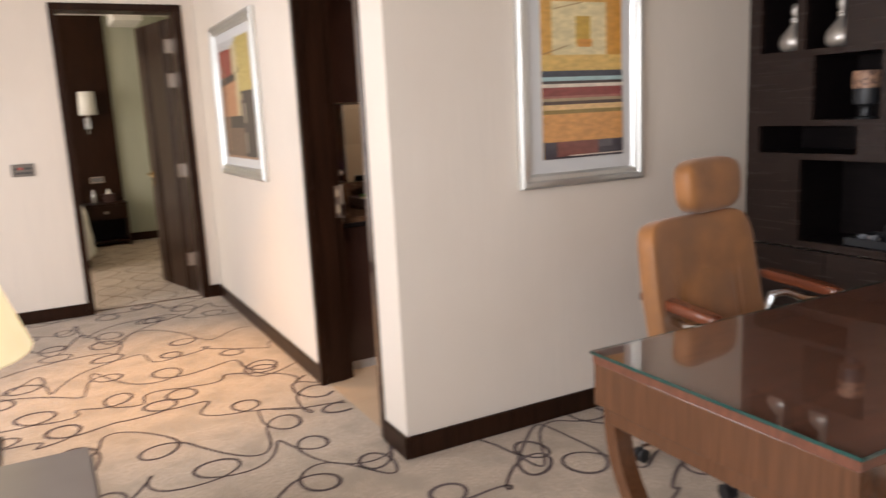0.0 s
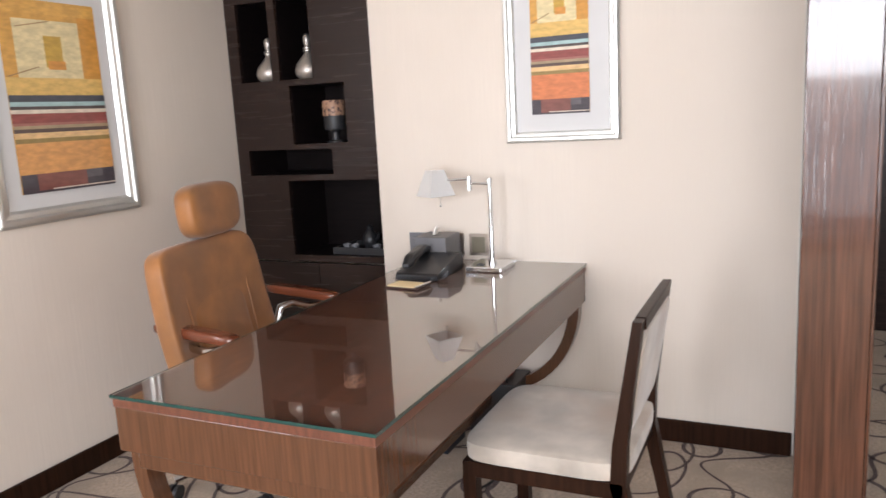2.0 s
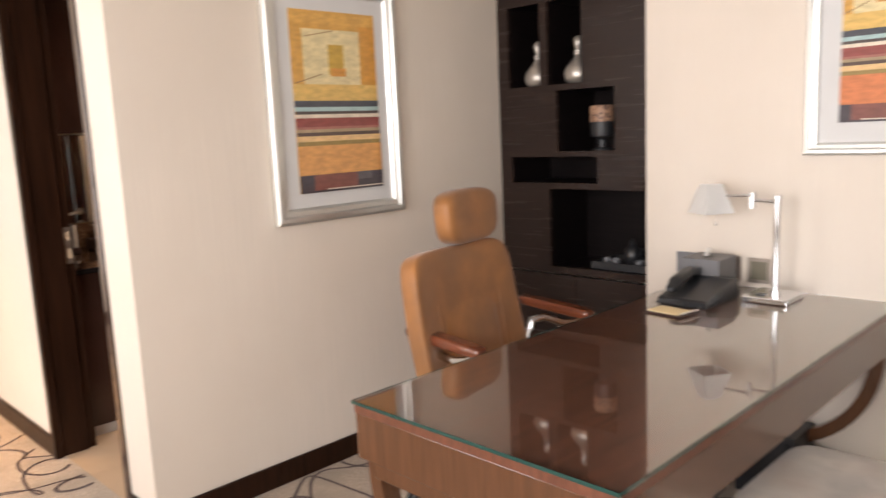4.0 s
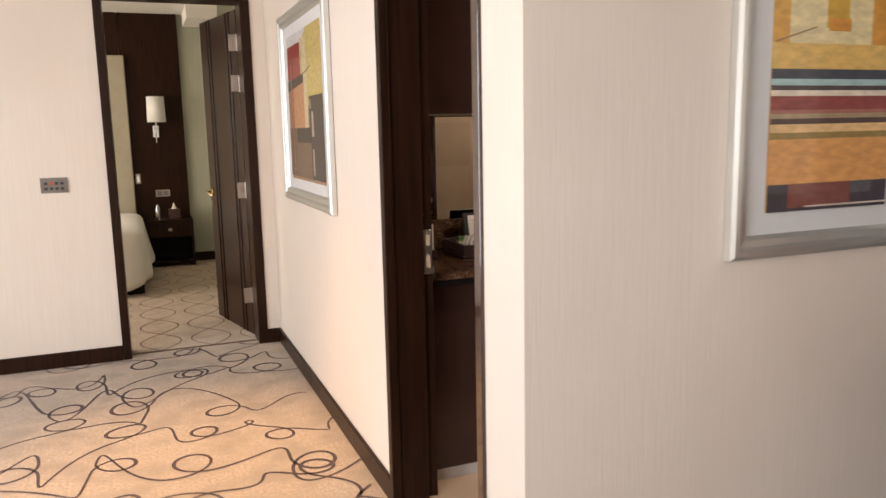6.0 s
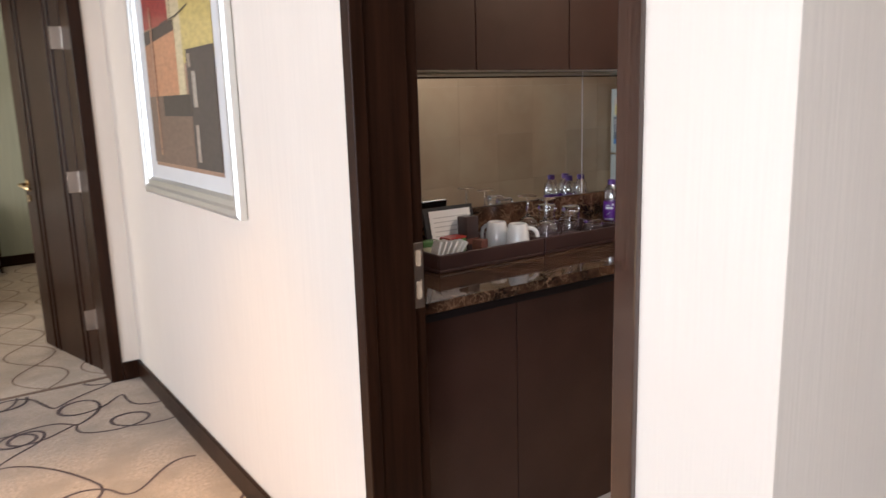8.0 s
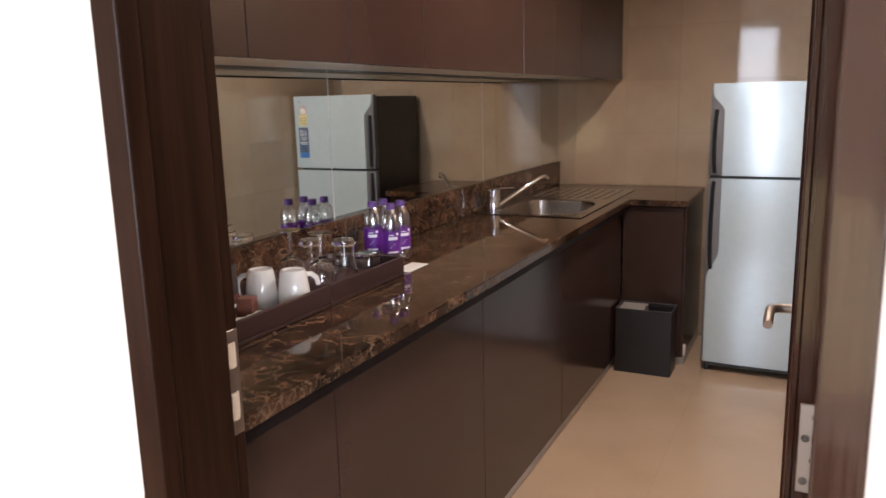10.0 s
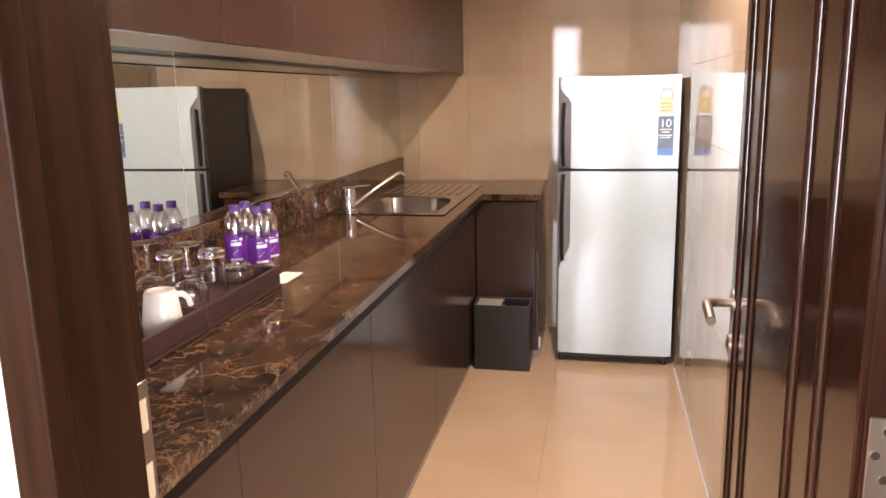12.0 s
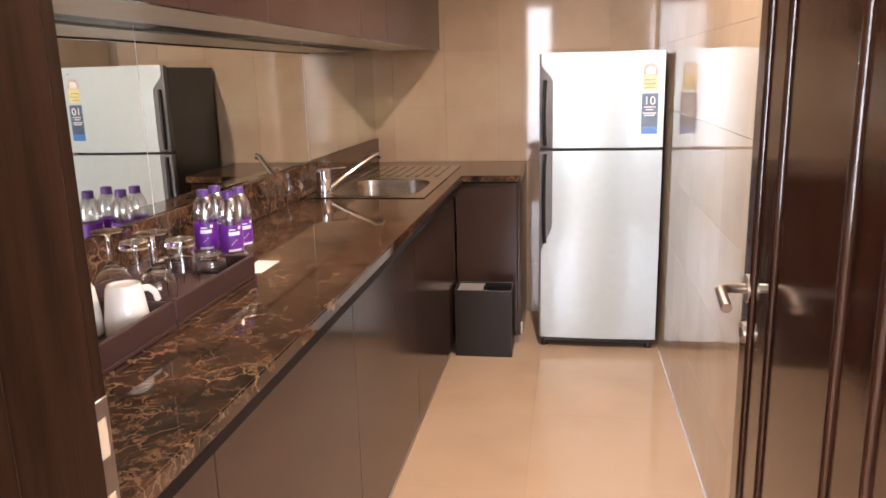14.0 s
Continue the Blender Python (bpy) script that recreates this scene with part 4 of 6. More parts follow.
slab("seat_plate", bx - 0.09, cx + 0.09, cy0 - 0.14, cy0 + 0.12, 0.385, 0.415, M["black"], oc, 0.006)
slab("back_bar", cx - 0.035, cx + 0.035, cy0 + 0.04, cy0 + 0.20, 0.385, 0.41, M["black"], oc, 0.006)
slab("back_bar", cx - 0.035, cx + 0.035, cy0 + 0.178, cy0 + 0.20, 0.40, 0.62, M["black"], oc, 0.006)
for k in range(5):
    a = radians(72 * k + 152)
    ex, ey = bx + 0.335 * math.cos(a), by + 0.335 * math.sin(a)
    bm = bmesh.new()
    tube(bm, [(bx, by, 0.105), (bx + 0.16 * math.cos(a), by + 0.16 * math.sin(a), 0.095), (ex, ey, 0.075)], 0.022, 10, 0.014)
    leg = part("base_leg", bm, M["chrome"], oc, "polished chrome star leg", True)
    bm = bmesh.new()
    for s in (-1, 1):
        px, py = ex - s * 0.014 * math.sin(a + 0.6), ey + s * 0.014 * math.cos(a + 0.6)
        tube(bm, [(px - 0.008 * math.sin(a + 0.6), py + 0.008 * math.cos(a + 0.6), 0.029), (px + 0.008 * math.sin(a + 0.6), py - 0.008 * math.cos(a + 0.6), 0.029)], 0.028, 16)
    part("castor", bm, M["black"], leg, "twin-wheel castor", True)

# ---- side chair at the desk ----
sc = thing("side_chair", 2.16, 0.88, 0, "dark wooden chair with stained grey suede seat", "chair")
bm = bmesh.new()
puff(bm, Matrix.Translation((2.155, 0.873, 0.442)), 0.265, 0.247, 0.036, 7, 48, 12)
part("seat", bm, M["seat_fabric"], sc, "worn grey suede seat cushion", True)
bm = bmesh.new()
for b in ((1.90, 2.41, 1.085, 1.110), (1.90, 2.41, 0.640, 0.665), (1.90, 1.925, 0.665, 1.085), (2.385, 2.41, 0.665, 1.085)):
    box(bm, *b, 0.365, 0.412)
part("seat_frame", bm, M["dark_wood"], sc)
for x in (1.90, 2.368):
    bm = bmesh.new()
    vs = box(bm, x, x + 0.042, 1.07, 1.112, 0, 0.365)
    for v in vs:
        if v.co.z < 0.1:
            v.co.x += 0.006 if x < 2 else -0.006
    part("leg", bm, M["dark_wood"], sc)
    bm = bmesh.new()
    prism(bm, ((0.555, 0.0), (0.587, 0.0), (0.675, 0.40), (0.667, 0.52), (0.610, 0.87), (0.584, 0.87), (0.627, 0.52), (0.630, 0.40)), lambda u, v, d: (x + d, u, v), 0.0, 0.042)
    part("back_post", bm, M["dark_wood"], sc)
lean = Matrix.Translation((2.155, 0.619, 0.69)) @ Matrix.Rotation(radians(9.5), 4, "X")
bm = bmesh.new()
puff(bm, lean, 0.212, 0.020, 0.155, 8, 40, 14)
part("backrest", bm, M["seat_fabric"], sc, "grey suede back panel", True)
slab("top_rail", 1.945, 2.365, 0.582, 0.612, 0.838, 0.872, M["dark_wood"], sc, 0.003)

# ---- waste bin and cables under the desk ----
wb = thing("waste_bin", 2.80, 1.66, 0, "dark blue-black square waste bin under the desk", "bin")
bm = bmesh.new()
vs = box(bm, 2.69, 2.90, 1.53, 1.74, 0.0, 0.27)
for v in vs:
    if v.co.z < 0.1:
        v.co.x += 0.012 * (1 if v.co.x < 2.8 else -1)
        v.co.y += 0.012 * (1 if v.co.y < 1.64 else -1)
part("bin_body", bm, material("blue_black_plastic", (0.014, 0.018, 0.028), 0.4), wb)
slab("bin_rim", 2.684, 2.906, 1.524, 1.746, 0.255, 0.272, M["black"], wb, 0.004)
pw = thing("power_strip", 2.98, 1.50, 0, "dark red power strip with black cable", "power strip")
slab("strip_body", 2.92, 3.07, 1.36, 1.50, 0.2595, 0.29, material("dark_red_plastic", (0.20, 0.03, 0.02), 0.4), pw, 0.004)
slab("strip_shelf", 2.90, 3.11, 1.30, 1.52, 0.0, 0.2590, M["black"], pw, 0.004)
bm = bmesh.new()
tube(bm, [(2.95, 1.36, 0.27), (2.86, 1.30, 0.20), (2.80, 1.24, 0.06), (2.70, 1.22, 0.007), (2.45, 1.30, 0.007), (2.2, 1.24, 0.007)], 0.005, 8)
part("cable", bm, M["black"], pw, "", True)

# ---- shelf unit in the niche ----
SX = 3.24
shelf = setting(thing("built_in_shelves", SX, 2.5, 0, "grey-brown veneered built-in shelf wall with dark niches", "shelves"), "grey-brown veneered built-in shelf wall with dark niches", "shelves")
holes = [(2.68, 2.88, 1.632, 2.028), (2.434, 2.634, 1.632, 2.028), (2.257, 2.583, 1.307, 1.602), (2.354, 2.877, 1.150, 1.281), (2.06, 2.637, 0.728, 1.121)]
ys = sorted({2.035, 2.948, *[h[0] for h in holes], *[h[1] for h in holes]})
zs = sorted({0.695, H1 - 0.002, *[h[2] for h in holes], *[h[3] for h in holes]})
bm = bmesh.new()
for a, b in zip(ys, ys[1:]):
    start = None
    for c, d in zip(zs, zs[1:]):
        my, mz = (a + b) / 2, (c + d) / 2
        if any(h[0] < my < h[1] and h[2] < mz < h[3] for h in holes):
            continue
        box(bm, SX, SX + 0.018, a, b, c, d)
bmesh.ops.remove_doubles(bm, verts=bm.verts[:], dist=0.0002)
part("face_panel", bm, M["shelf_wood"], shelf)
# Niche linings are coloured much darker than the face panel.
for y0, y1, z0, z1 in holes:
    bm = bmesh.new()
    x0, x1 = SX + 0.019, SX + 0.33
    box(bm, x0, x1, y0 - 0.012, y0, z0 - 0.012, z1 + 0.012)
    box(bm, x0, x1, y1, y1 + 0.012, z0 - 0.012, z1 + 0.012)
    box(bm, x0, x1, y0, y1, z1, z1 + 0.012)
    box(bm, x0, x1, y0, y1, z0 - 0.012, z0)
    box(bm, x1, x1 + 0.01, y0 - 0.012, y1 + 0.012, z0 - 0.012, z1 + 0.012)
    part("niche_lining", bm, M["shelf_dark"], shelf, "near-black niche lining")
slab("shelf_divider", SX + 0.10, SX + 0.33, 2.562 - 0.18, 2.354, 1.151, 1.280, M["shelf_wood"], shelf)
slab("base_door", SX, SX + 0.02, 2.035, 2.488, 0.10, 0.685, M["shelf_wood"], shelf, 0.002)
slab("base_door", SX, SX + 0.02, 2.492, 2.948, 0.10, 0.685, M["shelf_wood"], shelf, 0.002)
slab("base_plinth", SX + 0.03, SX + 0.05, 2.035, 2.948, 0.0, 0.10, M["shelf_dark"], shelf)


def vase_at(x, y, z):
    v = thing("vase", x, y, z, "pewter bottle-shaped vase with stopper in a dark niche", "vase", "vases in the shelf niches")
    bm = bmesh.new()
    lathe(bm, x, y, ((0.048, z + 0.0005), (0.066, z + 0.018), (0.071, z + 0.045), (0.061, z + 0.075), (0.038, z + 0.103), (0.022, z + 0.122), (0.0165, z + 0.135)), 28)
    part("body", bm, M["vase"], v, "", True)
    bm = bmesh.new()
    lathe(bm, x, y, ((0.0165, z + 0.1352), (0.022, z + 0.137), (0.022, z + 0.143), (0.018, z + 0.146), (0.022, z + 0.15), (0.022, z + 0.155), (0.015, z + 0.158)), 24)
    part("collar", bm, M["vase"], v, "", True)
    bm = bmesh.new()
    lathe(bm, x, y, ((0.012, z + 0.158), (0.019, z + 0.178), (0.021, z + 0.195), (0.018, z + 0.212), (0.009, z + 0.222), (0.002, z + 0.224)), 20)
    part("stopper", bm, M["vase"], v, "", True)
    return v


vase_at(SX + 0.060, 2.735, 1.632)
vase_at(SX + 0.060, 2.493, 1.632)
ch = thing("candle_holder", SX + 0.075, 2.372, 1.307, "black footed pot with copper patterned band", "candle holder")
z = 1.307
for nm, prof, mt in (("foot", ((0.045, z + 0.0005), (0.046, z + 0.008), (0.020, z + 0.014), (0.018, z + 0.05), (0.030, z + 0.062)), M["pot_black"]),
                     ("pot", ((0.030, z + 0.0622), (0.052, z + 0.066), (0.055, z + 0.08), (0.055, z + 0.135)), M["pot_black"]),
                     ("band", ((0.0575, z + 0.1352), (0.0585, z + 0.14), (0.0585, z + 0.205), (0.055, z + 0.212)), M["pattern_gold"])):
    bm = bmesh.new()
    lathe(bm, SX + 0.075, 2.372, prof, 28)
    part(nm, bm, mt, ch, "", True)
ts = thing("tea_tray", SX + 0.16, 2.27, 0.728, "black tray with small cups in the lower niche", "tray")
bm = bmesh.new()
box(bm, SX + 0.04, SX + 0.27, 2.075, 2.42, 0.729, 0.738)
for b in ((SX + 0.04, SX + 0.05, 2.075, 2.42), (SX + 0.26, SX + 0.27, 2.075, 2.42), (SX + 0.05, SX + 0.26, 2.075, 2.085), (SX + 0.05, SX + 0.26, 2.41, 2.42)):
    box(bm, *b, 0.738, 0.765)
part("tray_body", bm, M["pot_black"], ts)
for k, y in enumerate((2.37, 2.32, 2.19, 2.12)):
    c = thing("tea_cup", SX + 0.10, y, 0.738, "small dark ceramic tea cup on the black tray", "cup", "cups on the black tray")
    bm = bmesh.new()
    lathe(bm, SX + 0.10, y, ((0.012, 0.7385), (0.020, 0.752), (0.023, 0.775), (0.021, 0.775), (0.017, 0.752), (0.002, 0.745)), 18)
    part("cup_body", bm, M["grey_plastic"], c, "", True)
tp = thing("tea_pot", SX + 0.16, 2.255, 0.738, "dark glazed teapot on the black tray", "teapot")
bm = bmesh.new()
lathe(bm, SX + 0.15, 2.255, ((0.022, 0.7385), (0.036, 0.755), (0.042, 0.79), (0.036, 0.82), (0.02, 0.835), (0.014, 0.845), (0.017, 0.86), (0.004, 0.872)), 22)
part("pot_body", bm, M["black"], tp, "", True)
bm = bmesh.new()
tube(bm, [(SX + 0.15, 2.235, 0.78), (SX + 0.14, 2.205, 0.80), (SX + 0.14, 2.195, 0.83)], 0.007, 8)
part("spout", bm, M["black"], tp, "", True)

# ---- wooden partition end and lobby ----
PX = 2.52
part_end = setting(thing("partition_panel", PX, 0.115, 0, "glossy walnut partition end beside the lobby", "partition"), "glossy walnut partition end beside the lobby", "partition")
slab("core", PX + 0.012, 3.128, 0.012, 0.214, 0, H1, M["dark_wood"], part_end)
slab("face_board", PX, PX + 0.0115, 0.020, 0.2175, 0, H1, M["pillar_wood"], part_end, 0.003)
slab("corner_strip", PX + 0.002, PX + 0.02, 0.009, 0.0185, 0, H1, M["pillar_wood"], part_end, 0.002)
lobby = setting(thing("lobby_panelling", 5.05, -1.0, 0, "dark wood lobby panelling with fine joints", "panelling"), "dark wood lobby panelling with fine joints", "panelling")
for y0, y1 in ((-2.2, -1.36), (-1.355, -0.33), (-0.325, 0.0)):
    for z0, z1 in ((0.0, 1.048), (1.052, 2.2), (2.204, 2.74)):
        slab("panel", 5.035, 5.059, y0 + 0.0015, y1 - 0.0015, z0 + 0.001, z1, M["lobby_wood"], lobby, 0.001)

# ---- passage: side table and lit lamp ----
st_ = thing("side_table", -0.35, 2.28, 0, "taupe topped dark side table", "table")
slab("table_top", -0.62, 0.046, 1.72, 2.50, 0.515, 0.545, M["taupe_table"], st_, 0.003)
slab("top_edge", -0.625, 0.0515, 1.715, 2.505, 0.495, 0.5145, M["dark_wood"], st_, 0.003)
for x, y in ((-0.60, 1.74), (-0.60, 2.44), (0.0, 1.74), (0.0, 2.44)):
    slab("leg", x, x + 0.04, y, y + 0.04, 0.0, 0.495, M["dark_wood"], st_, 0.003)
lt = thing("lamp_table", -0.50, 3.30, 0, "dark low table under the lit lamp", "table")
slab("table_top", -0.75, -0.24, 3.06, 3.56, 0.22, 0.25, M["dark_wood"], lt, 0.004)
for x, y in ((-0.73, 3.08), (-0.73, 3.50), (-0.30, 3.08), (-0.30, 3.50)):
    slab("leg", x, x + 0.04, y, y + 0.04, 0.0, 0.22, M["dark_wood"], lt, 0.003)
fl = thing("table_lamp", -0.45, 3.30, 0.25, "lit table lamp with cream tapered shade", "lamp")
bm = bmesh.new()
lathe(bm, -0.45, 3.30, ((0.09, 0.2505), (0.09, 0.27), (0.02, 0.29), (0.05, 0.38), (0.06, 0.46), (0.02, 0.56), (0.012, 0.62), (0.012, 0.70)), 24)
part("lamp_base", bm, M["dark_wood"], fl, "", True)
bm = bmesh.new()
for (r0, z0), (r1, z1) in (((0.365, 0.66), (0.215, 1.10)),):
    lathe(bm, -0.45, 3.30, ((r0, z0), (r0 + 0.004, z0 + 0.008), (r1, z1)), 40, closed=False)
sh = part("shade", bm, M["shade_lit"], fl, "glowing cream fabric shade", True)
sm = sh.modifiers.new("thickness", "SOLIDIFY")
sm.thickness = 0.004
for x, y, z in ((0.49, 4.65, CEIL), (2.9, 3.5, 2.5)):
    dl = thing("downlight", x, y, z, "small recessed warm ceiling downlight", "downlight", "recessed downlights")
    bm = bmesh.new()
    lathe(bm, x, y, ((0.045, z - 0.002), (0.062, z - 0.008), (0.064, z - 0.002)), 24, closed=False)
    part("trim_ring", bm, M["chrome"], dl, "", True)
    bm = bmesh.new()
    lathe(bm, x, y, ((0.044, z - 0.004), (0.044, z - 0.0025)), 20)
    part("lens", bm, M["downlight_glow"], dl)

# ---- bedroom ----
wp = setting(thing("wall_panel_bedroom", 0.2, 10.45, 0, "dark brown wooden bedhead wall panel", "panelling"), "dark brown wooden bedhead wall panel", "panelling")
slab("panel", -2.0, 0.285, 10.43, 10.469, 0, H1, M["dark_wood"], wp)
slab("panel", 0.29, 0.895, 10.43, 10.469, 0, H1, M["dark_wood"], wp)
bed = thing("bed", -0.6, 9.4, 0, "made bed with white linen beside the nightstand", "bed")
slab("headboard", -1.7, 0.33, 10.38, 10.428, 0.0, 2.30, M["headboard"], bed, 0.012, "tall cream upholstered headboard")
slab("bed_base", -1.5, 0.36, 8.75, 10.37, 0.0, 0.28, M["dark_wood"], bed, 0.01)


def drape(p):
    low = max(0.0, (0.16 - p.z) / 0.46)
    fold = 0.045 * math.sin(p.y * 13 + 1.2 * math.sin(p.y * 5)) + 0.04 * math.sin(p.x * 12)
    f = 1 + low * (0.085 + fold * 1.3)
    return Vector((p.x * f, p.y * f, p.z + 0.012 * math.sin(p.x * 9 + p.y * 6) * (1 - low)))


bm = bmesh.new()
puff(bm, Matrix.Translation((-0.60, 9.50, 0.335)), 1.0, 0.86, 0.305, 9, 220, 26, drape)
part("duvet", bm, M["linen"], bed, "white duvet hanging to the floor", True)
ns = thing("nightstand", 0.66, 10.3, 0, "dark wooden nightstand with one drawer", "nightstand")
slab("top", 0.42, 0.905, 10.13, 10.425, 0.495, 0.525, M["dark_wood"], ns, 0.003)
slab("drawer", 0.45, 0.885, 10.145, 10.42, 0.33, 0.494, M["dark_wood"], ns, 0.003)
slab("knob", 0.64, 0.68, 10.13, 10.1445, 0.40, 0.43, M["nickel"], ns, 0.003)
slab("side_panel", 0.43, 0.45, 10.15, 10.425, 0.0, 0.494, M["dark_wood"], ns)
slab("side_panel", 0.885, 0.905, 10.15, 10.425, 0.0, 0.494, M["dark_wood"], ns)
slab("bottom_shelf", 0.45, 0.885, 10.15, 10.42, 0.04, 0.07, M["dark_wood"], ns)
slab("back_panel", 0.45, 0.885, 10.41, 10.42, 0.07, 0.33, M["shelf_dark"], ns)
wl = thing("wall_sconce", 0.60, 10.38, 1.45, "white cylinder shade wall lamp with chrome bracket", "lamp")
bm = bmesh.new()
lathe(bm, 0.612, 10.33, ((0.098, 1.585), (0.090, 1.86)), 28, closed=False)
s3 = part("shade", bm, M["shade"], wl, "white fabric drum shade", True)
s3.modifiers.new("thickness", "SOLIDIFY").thickness = 0.003
slab("back_plate", 0.565, 0.63, 10.415, 10.4295, 1.42, 1.55, M["chrome"], wl, 0.003)
bm = bmesh.new()
tube(bm, [(0.597, 10.42, 1.49), (0.60, 10.33, 1.49), (0.605, 10.33, 1.59), (0.612, 10.33, 1.66)], 0.008, 8)
tube(bm, [(0.597, 10.40, 1.48), (0.597, 10.40, 1.36)], 0.008, 8)
part("bracket", bm, M["chrome"], wl, "", True)
wall_plate("wall_switch", lambda u, v, d: (0.375 + u, 10.4295 - d, 0.97 + v), 0.05, 0.11, [(-0.014, 0.014, -0.035, 0.035, M["chrome"])], M["nickel"], "steel reading-light switch on dark panel", "switch")
wall_plate("wall_socket", lambda u, v, d: (0.62 + u, 10.4295 - d, 0.80 + v), 0.15, 0.075, [(-0.06, -0.004, -0.026, 0.026, M["grey_plastic"]), (0.004, 0.06, -0.026, 0.026, M["grey_plastic"])], M["nickel"], "double socket above the nightstand", "socket")
nb = thing("water_bottle", 0.55, 10.27, 0.525, "small clear water bottle on the nightstand", "bottle")
bm = bmesh.new()
lathe(bm, 0.55, 10.27, ((0.026, 0.5255), (0.03, 0.54), (0.03, 0.63), (0.012, 0.675), (0.012, 0.69)), 18)
part("bottle_body", bm, M["bottle"], nb, "", True)
nt_ = thing("tissue_box", 0.72, 10.29, 0.525, "small dark tissue box with white tissue", "tissue box")
slab("box_body", 0.66, 0.78, 10.23, 10.35, 0.5255, 0.63, M["tray"], nt_, 0.003)
bm = bmesh.new()
lathe(bm, 0.72, 10.29, ((0.03, 0.6305), (0.018, 0.66), (0.002, 0.70)), 10)
part("tissue", bm, M["paper"], nt_)
slab("ceiling_grille", 0.95, 1.25, 9.6, 10.3, 2.60, 2.745, M["ceiling"])
tagged(bpy.data.objects["ceiling_grille"], "white ceiling air grille box above bedroom", "air grille")

# ---- kitchen ----
CT, CF = 0.885, 4.085                           # worktop height and front
worktop = thing("worktop", 3.0, 4.4, CT, "dark brown veined marble L-shaped worktop", "worktop")
BOWL = (4.035, 4.387, 0.250, 0.195)            # sink bowl: centre and half sizes


def oval(k, n, f=1.0, grow=0.0):
    a = 2 * math.pi * k / n
    c, s = math.cos(a), math.sin(a)
    return (BOWL[0] + (BOWL[2] * f + grow) * math.copysign(abs(c) ** 0.5, c), BOWL[1] + (BOWL[3] * f + grow) * math.copysign(abs(s) ** 0.5, s))


bm = bmesh.new()
outline = ((1.441, CF), (4.425, CF), (4.425, 3.795), (5.048, 3.795), (5.048, 4.678), (1.441, 4.678))
loops = []
for pts in (outline, [oval(k, 48, 1.0, 0.006) for k in range(48)]):
    top = [bm.verts.new((*p, CT)) for p in pts]
    low = [bm.verts.new((*p, CT - 0.03)) for p in pts]
    for k in range(len(top)):
        j = (k + 1) % len(top)
        bm.faces.new((top[k], top[j], low[j], low[k]))
        loops.append(bm.edges.get((top[k], top[j])))
bmesh.ops.triangle_fill(bm, use_beauty=True, edges=loops)
part("stone_slab", bm, M["granite"], worktop)
slab("front_edge", 1.441, 4.421, CF - 0.0025, CF - 0.0002, CT - 0.0295, CT - 0.0045, M["granite"], worktop)
slab("return_edge", 4.4225, 4.4248, 3.797, CF - 0.003, CT - 0.0295, CT - 0.0045, M["granite"], worktop)
# Flush black strip stands in for the shadow gap beneath the worktop edge.
slab("shadow_rail", 1.441, 4.421, CF - 0.001, CF + 0.012, CT - 0.053, CT - 0.0315, M["shelf_dark"], worktop, 0, "black strip standing in for shade under the marble edge")
upstand = thing("splashback", 3.1, 4.685, CT, "dark brown veined marble upstand", "splashback")
for x0, x1 in ((1.441, 3.179), (3.180, 5.048)):
    slab("stone_length", x0, x1, 4.652, 4.678, CT + 0.001, 1.022, M["granite"], upstand, 0.003)
mirror = thing("wall_mirror", 3.1, 4.67, 1.023, "frameless three-panel wall mirror above worktop", "mirror")
mirror["kind"] = "structure"
for x0, x1 in ((1.441, 2.618), (2.622, 3.877), (3.881, 5.048)):
    slab("mirror_panel", x0, x1, 4.666, 4.672, 1.024, 1.520, M["mirror"], mirror)


for x in (2.62, 3.879):
    slab("seam_strip", x - 0.0019, x + 0.0019, 4.6662, 4.6715, 1.024, 1.520, M["white_print"], mirror)


def base_unit(x0, x1, label):
    u = thing("base_cabinet", (x0 + x1) / 2, 4.4, 0, label, "cabinet", "kitchen base cabinets")
    slab("carcass", x0, x1, 4.145, 4.64, 0.055, CT - 0.034 if x1 < 3.6 else CT - 0.18, M["shelf_dark"], u)
    slab("door", x0 + 0.0015, x1 - 0.0015, 4.125, 4.1435, 0.055, CT - 0.062, M["cabinet"], u, 0.0015)
    return u


for x0, x1 in ((1.445, 1.805), (1.805, 2.605), (2.605, 3.42), (3.42, 4.44)):
    base_unit(x0, x1, "glossy brown handleless base cabinet under worktop")
rc = thing("return_cabinet", 4.6, 3.95, 0, "dark brown end cabinet beside the fridge", "cabinet", "kitchen base cabinets")
slab("carcass", 4.475, 5.045, 3.815, 4.12, 0.055, CT - 0.034, M["shelf_dark"], rc)
slab("door", 4.455, 4.4735, 3.815, 4.122, 0.055, CT - 0.04, M["cabinet"], rc, 0.0015)
slab("end_panel", 4.465, 5.045, 3.80, 3.814, 0.055, CT - 0.032, M["cabinet"], rc, 0.0015)
pl = bmesh.new()
box(pl, 1.445, 4.49, 4.142, 4.16, 0.0005, 0.054)
box(pl, 4.49, 4.51, 3.82, 4.142, 0.0005, 0.054)
box(pl, 4.51, 5.045, 3.80, 3.82, 0.0005, 0.054)
setting(part("plinth", pl, M["plinth"]), "pale grey kitchen plinth strip", "plinth")

